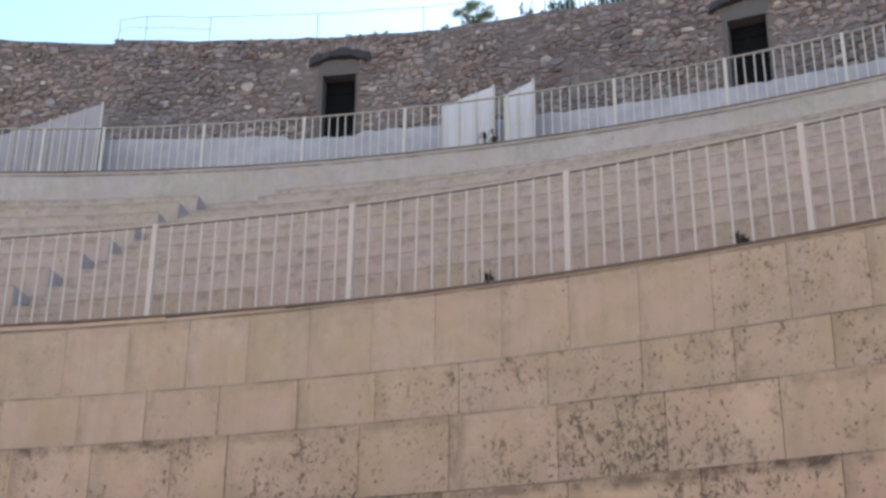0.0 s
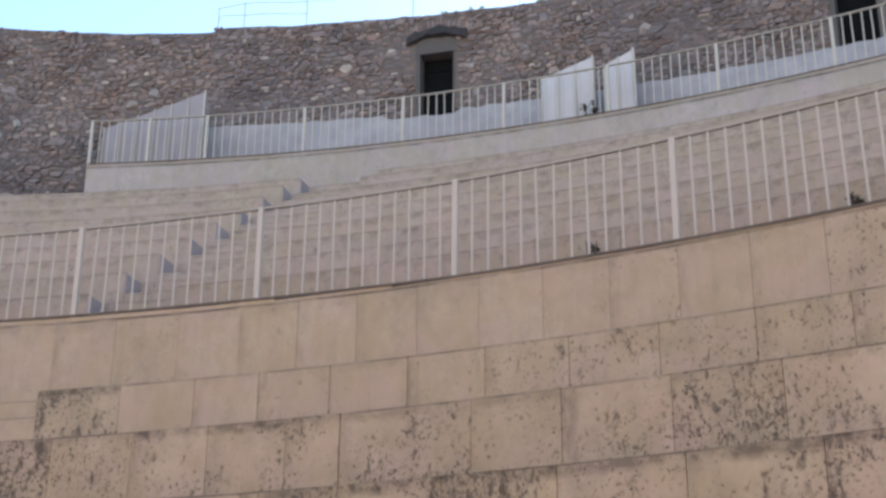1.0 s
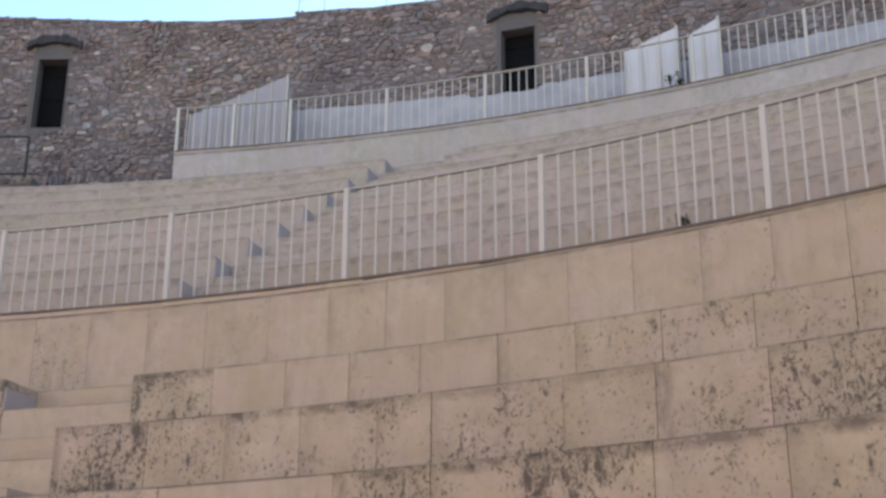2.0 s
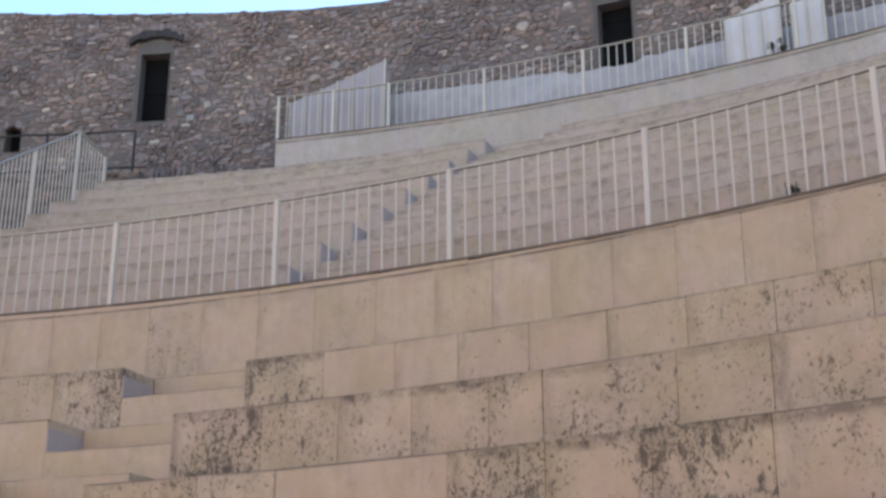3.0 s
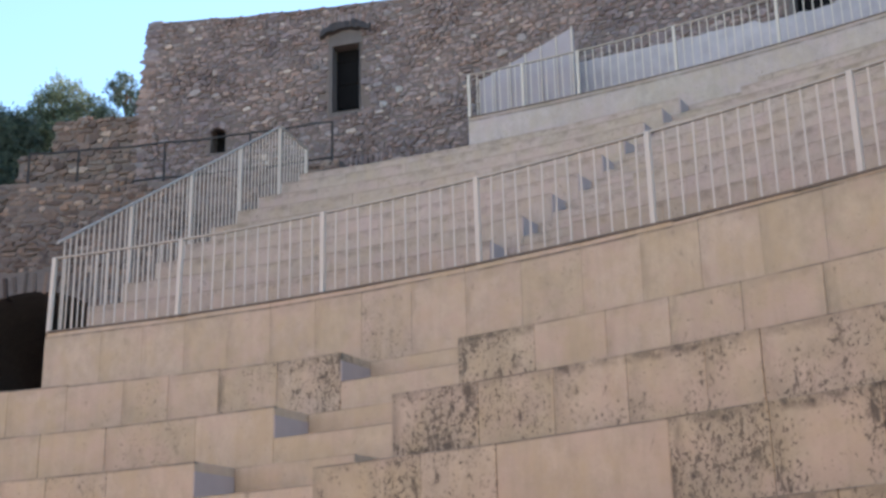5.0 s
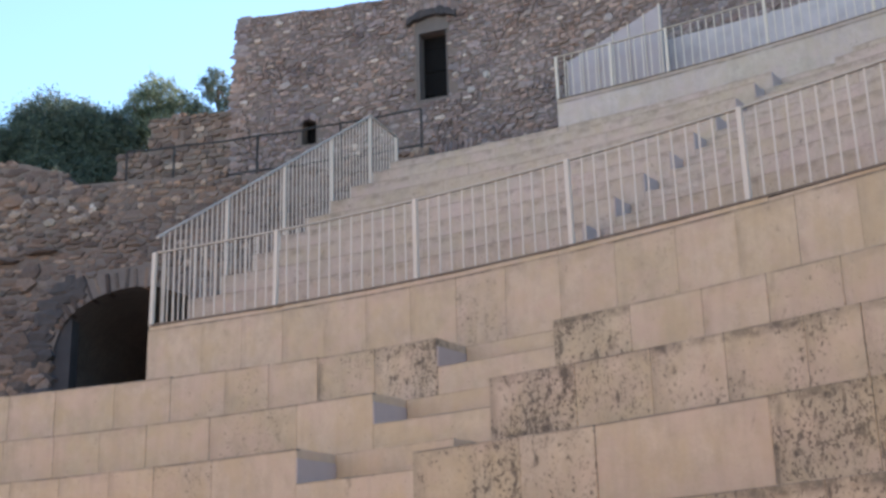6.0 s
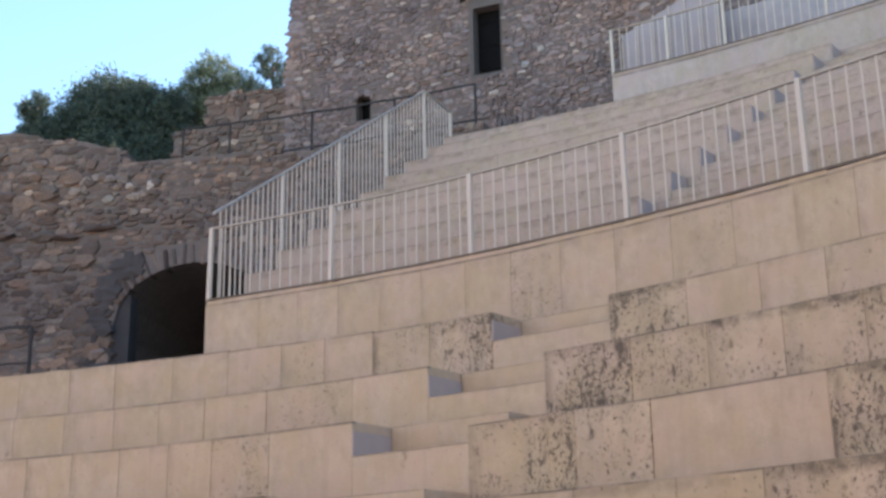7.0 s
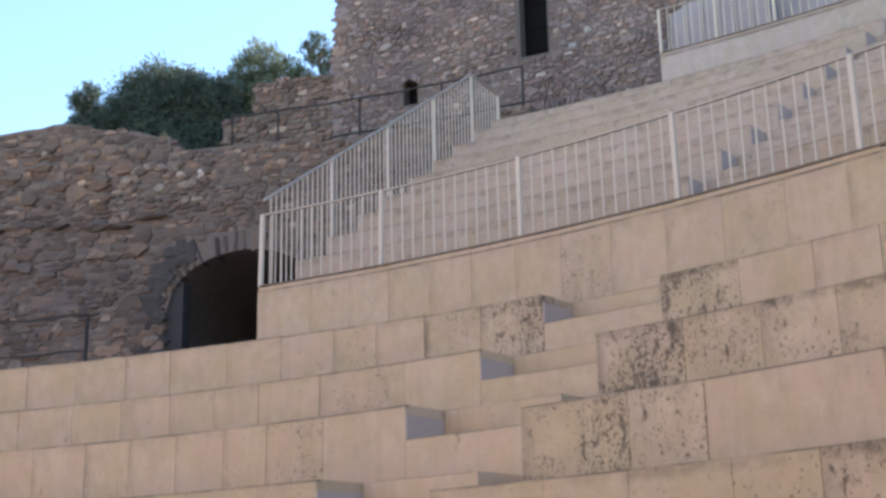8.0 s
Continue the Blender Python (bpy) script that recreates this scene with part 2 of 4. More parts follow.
def solid(bm, verts, faces):
    vs = [bm.verts.new(v) for v in verts]
    for f in faces:
        bm.faces.new([vs[i] for i in f])


BOX = [(0, 3, 2, 1), (4, 5, 6, 7), (0, 1, 5, 4), (1, 2, 6, 5), (2, 3, 7, 6), (3, 0, 4, 7)]


def box(bm, x0, x1, y0, y1, z0, z1):
    solid(bm, [(x0, y0, z0), (x1, y0, z0), (x1, y1, z0), (x0, y1, z0), (x0, y0, z1), (x1, y0, z1), (x1, y1, z1), (x0, y1, z1)], BOX)


def ring(bm, r0, r1, a0, a1, z0, z1, step=1.5):
    """A curved block between two radii, two angles and two heights."""
    n = max(1, round((a1 - a0) / step))
    vs = []
    for i in range(n + 1):
        a = a0 + (a1 - a0) * i / n
        vs.append([bm.verts.new(P(r, a, z)) for r, z in ((r0, z0), (r1, z0), (r1, z1), (r0, z1))])
    for u, v in zip(vs, vs[1:]):
        for k in range(4):
            bm.faces.new((u[k], v[k], v[(k + 1) % 4], u[(k + 1) % 4]))
    bm.faces.new(vs[0])
    bm.faces.new(vs[-1][::-1])


def tube(bm, p, q, r, n=8):
    p, q = Vector(p), Vector(q)
    t = (q - p).to_track_quat("Z", "Y").to_matrix()
    rings = [[bm.verts.new(e + t @ Vector((r * math.cos(6.2832 * i / n), r * math.sin(6.2832 * i / n), 0))) for i in range(n)] for e in (p, q)]
    for i in range(n):
        bm.faces.new((rings[0][i], rings[0][(i + 1) % n], rings[1][(i + 1) % n], rings[1][i]))
    bm.faces.new(rings[0][::-1])
    bm.faces.new(rings[1])


def bar(bm, pts, w, h):
    """A flat bar of width w and height h along a line of points."""
    prev = None
    for i, p in enumerate(pts):
        p = Vector(p)
        d = Vector(pts[min(i + 1, len(pts) - 1)]) - Vector(pts[max(i - 1, 0)])
        side = Vector((-d.y, d.x, 0)).normalized() * (w / 2)
        up = Vector((0, 0, h / 2))
        cur = [bm.verts.new(p + s * side + u * up) for s, u in ((-1, -1), (1, -1), (1, 1), (-1, 1))]
        if prev:
            for k in range(4):
                bm.faces.new((prev[k], cur[k], cur[(k + 1) % 4], prev[(k + 1) % 4]))
        else:
            bm.faces.new(cur)
        prev = cur
    bm.faces.new(prev[::-1])


def slab_mesh(name, material, c=0.012):
    """A unit slab, front at y = 0, with worn front edges."""
    bm = bmesh.new()
    box(bm, -0.5, 0.5, 0, 1, 0, 1)
    front = [e for e in bm.edges if all(v.co.y < 0.001 for v in e.verts)]
    bmesh.ops.bevel(bm, geom=front, offset=c, segments=1, affect="EDGES")
    bmesh.ops.recalc_face_normals(bm, faces=bm.faces)
    me = bpy.data.meshes.new(name)
    bm.to_mesh(me)
    bm.free()
    me.materials.append(material)
    return me


def lay(me, name, parent, r, a0, a1, z0, z1, depth, gap=0.005):
    """Lays one slab between two angles; its front stands at radius r."""
    w = 2 * r * math.tan(radians(a1 - a0) / 2) - gap
    ob = new(name, me)
    ob.parent = parent
    ob.matrix_basis = spot(r + rng.uniform(-0.002, 0.003), (a0 + a1) / 2, z0 + 0.002) @ Matrix.Diagonal((w, depth, z1 - z0 - 0.004, 1))
    return ob


def cuts(known, a0, a1, step):
    """Joint angles: the known ones, carried on both ways with about the same step."""
    js = sorted(known)
    while js[0] - step > a0 + 0.55 * step:
        js.insert(0, js[0] - step * rng.uniform(0.85, 1.15))
    while js[-1] + step < a1 - 0.55 * step:
        js.append(js[-1] + step * rng.uniform(0.85, 1.15))
    js = [j for j in js if a0 + 0.2 < j < a1 - 0.2]
    return [a0] + js + [a1]
# ---- ground, and an unseen stage wall added to close the place and bounce light ----
bm = bmesh.new()
bmesh.ops.create_grid(bm, x_segments=40, y_segments=40, size=1500)
ground = mesh_ob("ground", bm, M_EARTH)
tagged(ground, "pale dry earth ground of the orchestra and beyond", "ground", kind="structure")
bm = bmesh.new()
box(bm, -45, 27, -21, -19, 0, 13)
tagged(mesh_ob("stage_bounce_wall", bm, M_BOUNCE), "unseen plain pale wall on the stage side that bounces warm light", "wall", kind="structure")

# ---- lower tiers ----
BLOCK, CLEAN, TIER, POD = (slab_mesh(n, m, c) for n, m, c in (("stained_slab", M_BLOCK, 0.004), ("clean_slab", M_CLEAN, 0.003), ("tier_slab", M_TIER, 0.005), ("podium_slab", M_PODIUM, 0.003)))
ST0, ST1 = 79.55, 83.06     # lower stairs
known = {
    1: [96.33, 94.15, 92.1, 90.16, 88.64, 86.97, 85.07, 77.4, 75.5, 73.9, 72.17, 70.35, 68.6, 66.78, 64.93, 63.06, 61.31, 59.56],
    2: [93.96, 92.3, 90.65, 88.45, 85.52, 77.17, 75.2, 73.4, 71.6, 70.4, 67.6, 65.8, 63.73, 61.79, 59.86],
    3: [94.48, 92.79, 91.05, 89.29, 87.76, 85.8, 76.6, 74.69, 70.76, 68.74, 66.71, 64.6, 62.44, 60.34, 58.3],
    4: [76.36, 74.22, 71.87, 70.08],
}
TOPS = [4.60, 3.87, 3.105, 2.385, 1.66, 0.935]
A_L = 122.0


# wear of the single blocks, tier by tier (the podium is 0): an angle within the block, then
# lichen, dark top edge, dark side and dirt at the foot, all in tenths
WEAR = {
    0: [(58, 4, 0, 4, 0), (60, 5, 0, 3, 0), (61.5, 4, 0, 0, 0), (66, 4, 0, 3, 0), (78.5, 2, 0, 0, 0), (83.3, 4, 0, 0, 5), (88, 1, 0, 3, 0)],
    1: [(58.5, 7, 3, 3, 5), (60.5, 5, 0, 6, 10), (62, 6, 0, 3, 3), (64, 5, 0, 0, 0), (66, 6, 0, 0, 4), (67.5, 4, 0, 2, 0), (69.5, 3, 0, 4, 0),
        (71, 2, 2, 2, 9), (73, 3, 0, 5, 0), (76.5, 1, 0, 0, 0), (78.5, 10, 9, 4, 0), (84, 9, 2, 3, 0), (86, 4, 0, 8, 0), (89.5, 4, 0, 3, 0), (91, 2, 0, 0, 0)],
    2: [(59, 5, 4, 0, 0), (61, 6, 4, 0, 0), (63, 8, 3, 3, 0), (65, 6, 0, 10, 0), (67, 6, 3, 2, 2), (69, 9, 4, 3, 2), (71, 8, 6, 3, 0),
        (72.5, 8, 9, 3, 0), (74.5, 7, 9, 3, 0), (76, 6, 3, 0, 0), (78, 10, 3, 4, 7), (84, 1, 0, 0, 0), (87, 4, 0, 2, 0), (89.5, 1, 1, 0, 0)],
    3: [(57.5, 6, 8, 4, 0), (59.5, 9, 10, 5, 0), (61.5, 6, 8, 3, 0), (63.5, 6, 7, 3, 0), (65.5, 10, 10, 4, 2), (67.5, 9, 10, 3, 0), (69.5, 8, 7, 10, 0),
        (72.5, 0, 0, 0, 0), (75.5, 5, 0, 2, 0), (78, 9, 2, 4, 0), (84.5, 1, 0, 0, 0), (86.8, 5, 0, 2, 0), (88.5, 2, 0, 3, 0), (93, 2, 0, 6, 0)],
    4: [(66, 9, 8, 4, 0), (69, 8, 8, 3, 0), (71, 5, 3, 0, 0), (73, 3, 4, 0, 0), (75, 2, 2, 0, 0)],
}


def worn(ob, k, lo, hi):
    """Gives a block its own wear; blocks that the list passes over are nearly clean."""
    hit = [w for w in WEAR.get(k, []) if lo <= w[0] < hi]
    rest = 0.75 if k > 3 and lo < 70 else 0.08
    ob.color = [v / 10 for v in hit[0][1:]] if hit else (rest, max(0.15, rest * 0.6), 0.25, 0.2)


for k in range(1, 7):
    r, z = R1 - k * D, TOPS[k - 1]
    low = 0.055      # the blocks past the stairs lie a little lower
    zs = z + (0.115 if k >= 3 else 0.0)      # top on the stairs' other side
    bm = bmesh.new()
    ring(bm, r + 0.02, r + D + 0.3, A_R, ST0 - 0.05, z - H - 0.3, z - 0.03 - low)
    ring(bm, r + 0.02, r + D + 0.3, ST1 + 0.05, A_L, z - H - 0.3, zs - 0.03)
    ring(bm, r + 0.08, r + D + 0.3, ST0 - 0.05, ST1 + 0.05, z - H - 0.3, zs - H * 0.5 - 0.03)
    tier = mesh_ob("seat_tier", bm, M_CORE)
    tagged(tier, "curved seating tier faced with stained limestone blocks", "seating", "lower seating tiers", "structure")
    for lo, hi in ((A_R, ST0), (ST1, A_L)):
        js = cuts([j for j in known.get(k, [70.0]) if lo < j < hi] or [lo + 2.0], lo, hi, 1.9 if k < 3 else 2.3)
        for u, v in zip(js, js[1:]):
            top = z - low if lo < ST0 else zs + (0.055 * min(1.0, max(0.0, (u - 84) / 9)) if k == 1 else 0.0)
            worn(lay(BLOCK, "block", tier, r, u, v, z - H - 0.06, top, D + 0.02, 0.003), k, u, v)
    lay(CLEAN, "step", tier, r - 0.004, ST0 - 0.02, ST1, z - H, zs - H * 0.425, D + 0.02, 0.001)
    lay(CLEAN, "step", tier, r + 0.54, ST0 - 0.02, ST1, zs - H * 0.425, zs, D - 0.52, 0.001)
    # added panel; its grey paints the sky-lit shade on the block's side
    bm = bmesh.new()
    ring(bm, r + 0.006, r + 0.54, ST1 - 0.035, ST1 + 0.004, zs - H * 0.425 + 0.003, zs - 0.09, 1.0)
    mesh_ob("cheek", bm, M_CHEEK, tier, "cheek panel coloured grey as the shaded side of a block")

# ---- lower podium, with its coping ----
def sink(a):
    """The podium lies a little lower towards the far side."""
    return 0.035 * min(1.0, max(0.0, (77.0 - a) / 7.0))


bm = bmesh.new()
ring(bm, R1 - 0.03, RS + 0.5, A_R, A_END - 0.03, 4.2, Z1 - 0.12)
podium = mesh_ob("podium_wall", bm, M_CORE)
tagged(podium, "low curved podium wall clad in pale limestone slabs", "wall", kind="structure")
js = cuts([92.93, 91.47, 90.01, 88.56, 87.1, 85.6, 84.1, 82.53, 80.87, 79.22, 77.5, 75.88] + [74.36 - 1.505 * i for i in range(11)], A_R, A_END, 1.5)
for u, v in zip(js, js[1:]):
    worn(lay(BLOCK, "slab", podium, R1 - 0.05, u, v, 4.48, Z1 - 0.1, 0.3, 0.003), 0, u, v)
js = [A_R] + [75.0 - 3.01 * i for i in range(10, -1, -1)] + [77.5, 80.9, 84.1, 87.1, 90.01, A_END]
for u, v in zip(js, js[1:]):
    lay(CLEAN, "coping", podium, R1 - 0.052, u, v, Z1 - 0.1, Z1 - 0.05 - sink((u + v) / 2), 0.9, 0.003)
# platform to the side of the seats
bm = bmesh.new()
ring(bm, R1 - 0.3, 34.1, A_END + 0.02, A_L, 3.6, 4.63)
tagged(mesh_ob("terrace_floor", bm, M_CORE), "stone landing in front of the vaulted passage", "floor", kind="structure")

# ---- upper tiers ----
UT0, UT1 = 78.8, 81.3
TOP_DROP = 0.06               # the uppermost tier is a little lower than the rest
for k in range(NS):
    r, z = RS + k * DS, ZS + k * HS - (TOP_DROP if k == NS - 1 else 0.0)
    bm = bmesh.new()
    for lo, hi, top in ((A_R, UT0, 0.0), (UT0, UT1, HS * 0.5), (UT1, A_END, 0.0)):
        ring(bm, r + 0.03, r + DS + 0.3, lo, hi - 0.02, z - HS - 0.3, z - 0.03 - top)
    ring(bm, r + 0.06, r + DS + 0.06, A_END - 1.2, A_END - 0.05, 4.4, z - HS - 0.1)
    if k == NS - 1:
        ring(bm, r + DS, RW + 0.1, A_R, A_END - 0.02, z - 0.8, z - 0.004)
    tier = mesh_ob("seat_tier", bm, M_CORE)
    tagged(tier, "curved upper seating tier of weathered grey limestone blocks", "seating", "upper seating tiers", "structure")
    for lo, hi in ((A_R, UT0), (UT1, A_END)):
        js = cuts([lo + rng.uniform(0.8, 2.2)], lo, hi, 2.4)
        for u, v in zip(js, js[1:]):
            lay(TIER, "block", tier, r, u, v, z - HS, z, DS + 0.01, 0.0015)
    # same added panel here, the side's shade put into its colour
    bm = bmesh.new()
    ring(bm, r + 0.01, r + 0.4, UT1 - 0.03, UT1 + 0.004, z - HS * 0.5 + 0.003, z - 0.02, 1.0)
    mesh_ob("cheek", bm, M_CHEEK, tier, "cheek panel coloured grey as the shaded side of a block")
    lay(TIER, "step", tier, r, UT0, UT1, z - HS, z - HS * 0.5, DS + 0.01)
    lay(TIER, "step", tier, r + 0.4, UT0, UT1, z - HS * 0.5, z, DS - 0.39)

# ---- upper podium ----
bm = bmesh.new()
ring(bm, RU + 0.02, RW + 0.2, A_R, A_UP - 0.03, 10.2, ZU - 0.16)
upod = mesh_ob("podium_wall", bm, M_CORE)
tagged(upod, "upper curved podium wall clad in smooth grey limestone", "wall", kind="structure")
js = cuts([71.0], A_R, A_UP, 2.6)
for u, v in zip(js, js[1:]):
    lay(POD, "slab", upod, RU - 0.04, u, v, 10.4, ZU - 0.15, 0.3, 0.002)
    lay(POD, "coping", upod, RU - 0.045, u, v, ZU - 0.15, ZU - 0.09, 1.7, 0.002)


# ---- rubble walls ----
def stone(verts, faces, r, a, z, w, h, out, rg):
    """One rough stone in a curved wall face: an uneven six-cornered outline and a broken, bulging front."""
    da = math.degrees(w / r) / 2
    base = len(verts)
    cor = []
    for sx, sz in ((-0.95, -0.25), (-0.45, -1), (0.5, -0.95), (1, 0.1), (0.55, 1), (-0.55, 0.9)):
        cor.append((a - (sx + rg.uniform(-0.24, 0.24)) * da, z + (sz + rg.uniform(-0.22, 0.22)) * h / 2))
    for ca, cz in cor:
        verts.append(P(r + 0.04, ca, cz))
    for ca, cz in cor:
        f = rg.uniform(0.82, 0.95)
        verts.append(P(r - out * rg.uniform(0.4, 0.9), a + (ca - a) * f, z + (cz - z) * f))
    verts.append(P(r - out * rg.uniform(0.85, 1.15), a + rg.uniform(-0.3, 0.3) * da, z + rg.uniform(-0.15, 0.2) * h))
    for i in range(6):
        j = (i + 1) % 6
        faces.append((base + i, base + j, base + 6 + j, base + 6 + i))
        faces.append((base + 6 + i, base + 6 + j, base + 12))


def data_ob(name, verts, faces, material, parent=None):
    me = bpy.data.meshes.new(name)
    me.from_pydata([tuple(v) for v in verts], [], faces)
    me.materials.append(material)
    ob = new(name, me)
    if parent:
        ob.parent = parent
    return ob


def courses(r, a0, a1, z0, top, free, parent, mats, seed, size, own, long=lambda a: 1.0):
    """Fills a wall face with rough courses of stones. free(a, z): no stone there. own: the stretch of single stones."""
    rg = random.Random(seed)
    verts, faces = [], []
    single = 0
    z = z0
    while z < top(a0) + 2 and z < 20:
        ch = rg.uniform(0.75, 1.35) * size
        a = a0
        while a < a1:
            big = rg.random()
            w = ch * rg.choice((rg.uniform(0.9, 1.6), rg.uniform(1.4, 3.0))) * long(a)
            h = ch * rg.uniform(0.7, 1.12)
            zz = z + ch / 2 + rg.uniform(-0.22, 0.22) * ch + 0.05 * math.sin(a * 2.1) + 0.04 * math.sin(a * 0.7 + z)
            if big > 0.95:
                w, h = w * 1.25, h * 1.6
            da = math.degrees(w / r)
            c = a + da / 2
            if big > 0.012 and c < a1 and zz + h * 0.4 < top(c) and not free(c, zz, da / 2, h / 2):
                out = rg.uniform(0.018, 0.06) + 0.06 * noise.noise(Vector((c * 0.6, z * 1.3, seed)))
                if own(c, zz) and single < 290:
                    v2, f2 = [], []
                    stone(v2, f2, r, c, zz, w * 1.05, h, max(0.02, out), rg)
                    data_ob("stone", v2, f2, mats[1], parent)
                    single += 1
                else:
                    stone(verts, faces, r, c, zz, w * 1.05, h, max(0.02, out), rg)
            a += da
        z += ch * 0.87
    return tagged(data_ob("stones", verts, faces, mats[0], parent), "rough grey-brown rubble stones in earth mortar", kind="stuff")


def strip(bm, r0, r1, a0, a1, z0, top, step=0.6):
    """A curved wall whose upper edge follows top(angle)."""
    n = max(1, round((a1 - a0) / step))
    vs = []
    for i in range(n + 1):
        a = a0 + (a1 - a0) * i / n
        t = top(a)
        vs.append([bm.verts.new(P(r, a, zz)) for r, zz in ((r0, z0), (r1, z0), (r1, t), (r0, t))])
    for u, v in zip(vs, vs[1:]):
        for k in range(4):
            bm.faces.new((u[k], v[k], v[(k + 1) % 4], u[(k + 1) % 4]))
    bm.faces.new(vs[0])
    bm.faces.new(vs[-1][::-1])


A_W0, A_W1 = 46.0, 104.4


def wall_top(a):
    z = 15.74 + (a - 68.0) * 0.0272
    if a > 87.2:                       # a slight drop where the fence ends
        z -= 0.085 * max(0.0, min(1.0, (96.0 - a) / 4.0))
    elif a < 77.0:
        z += 0.185 * min(1.0, (77.0 - a) / 5.0)
    else:
        z += 0.03
    return z + 0.04 * noise.noise(Vector((a * 0.8, 3.1, 0))) + 0.02 * noise.noise(Vector((a * 5.0, 1.1, 0)))


# openings: right angle, left angle, sill, head
OPEN = [(95.64, 96.74, 13.70, 15.42), (78.55, 79.72, 13.42, 15.10), (64.97, 66.16, 13.42, 15.0)]
NICHE = (101.02, 101.62, 13.05, 13.72)


def wall_free(a, z, da, dz):
    for lo, hi, s, t in OPEN:
        if lo - 0.02 - da * 0.9 < a < hi + 0.12 + da * 0.9 and s - dz < z < t + 0.8 + dz and (z < t + 0.5 or abs(a - (lo + hi) / 2) < (hi - lo) + da):
            return True
    lo, hi, s, t = NICHE
    return lo - da < a < hi + da and s - dz < z < t + 0.1 + dz


bm = bmesh.new()
marks = [A_W0, 64.97, 66.16, 78.55, 79.72, 95.64, 96.74, 101.02, 101.62, A_W1 + 0.02]
holes = {64.97: (13.42, 15.36), 78.55: (13.42, 15.46), 95.64: (13.70, 15.78), 101.02: (13.05, 13.72)}
for lo, hi in zip(marks, marks[1:]):
    if lo in holes:
        s, t = holes[lo]
        strip(bm, RW, RW + 1.3, lo, hi, 9.5, lambda a: s)
        strip(bm, RW, RW + 1.3, lo, hi, t, lambda a: wall_top(a) - 0.01)
    else:
        strip(bm, RW, RW + 1.3, lo, hi, 9.5, lambda a: wall_top(a) - 0.01)
wall_back = mesh_ob("wall_back", bm, M_MORTAR)
tagged(wall_back, "tall curved rubble stone wall with small openings", "wall", kind="structure")
courses(RW, A_W0, A_W1, 10.6, wall_top, wall_free, wall_back, (M_RUBBLE, M_RUBBLE_O), 3, 0.09, lambda a, z: 92.6 < a < 99.2 and z > 12.4, lambda a: 1.1)
# the broken end of the wall and its uneven top
rg = random.Random(11)
verts, faces = [], []
z = 11.0
while z < wall_top(A_W1):
    h = rg.uniform(0.12, 0.26)
    lean = 0.5 * (16.7 - z) / 4.0
    stone(verts, faces, RW + 0.02, A_W1 + lean - 0.32 + rg.uniform(-0.05, 0.05), z + h / 2, rg.uniform(0.45, 0.6), h * 1.15, 0.05, rg)
    z += h * 0.95
data_ob("edge_stones", verts, faces, M_RUBBLE, wall_back)

# single pale stones that stand out in the wall: angle, height, width
for a, z, w in ((89.28, 14.69, 0.36), (90.01, 14.42, 0.3), (95.28, 14.17, 0.24), (94.05, 14.01, 0.25), (102.3, 14.67, 0.32), (101.45, 14.54, 0.24), (103.5, 15.98, 0.22),
                (102.59, 16.38, 0.24), (97.3, 15.98, 0.2), (93.99, 13.67, 0.2), (94.7, 13.72, 0.26), (104.0, 14.35, 0.26), (92.7, 13.75, 0.2), (77.95, 14.66, 0.26), (82.34, 14.96, 0.3), (68.97, 15.12, 0.3)):
    verts, faces = [], []
    stone(verts, faces, RW, a, z, w, w * rg.uniform(0.5, 0.75), 0.085, rg)
    data_ob("stone", verts, faces, M_PALE, wall_back)
# upright stones of a walled-up arch at the foot of the wall
for j in range(8):
    verts, faces = [], []
    stone(verts, faces, RW, 94.75 + j * 0.2, 12.38, 0.1, 0.32, 0.08, rg)
    data_ob("stone", verts, faces, M_RUBBLE_O, wall_back)

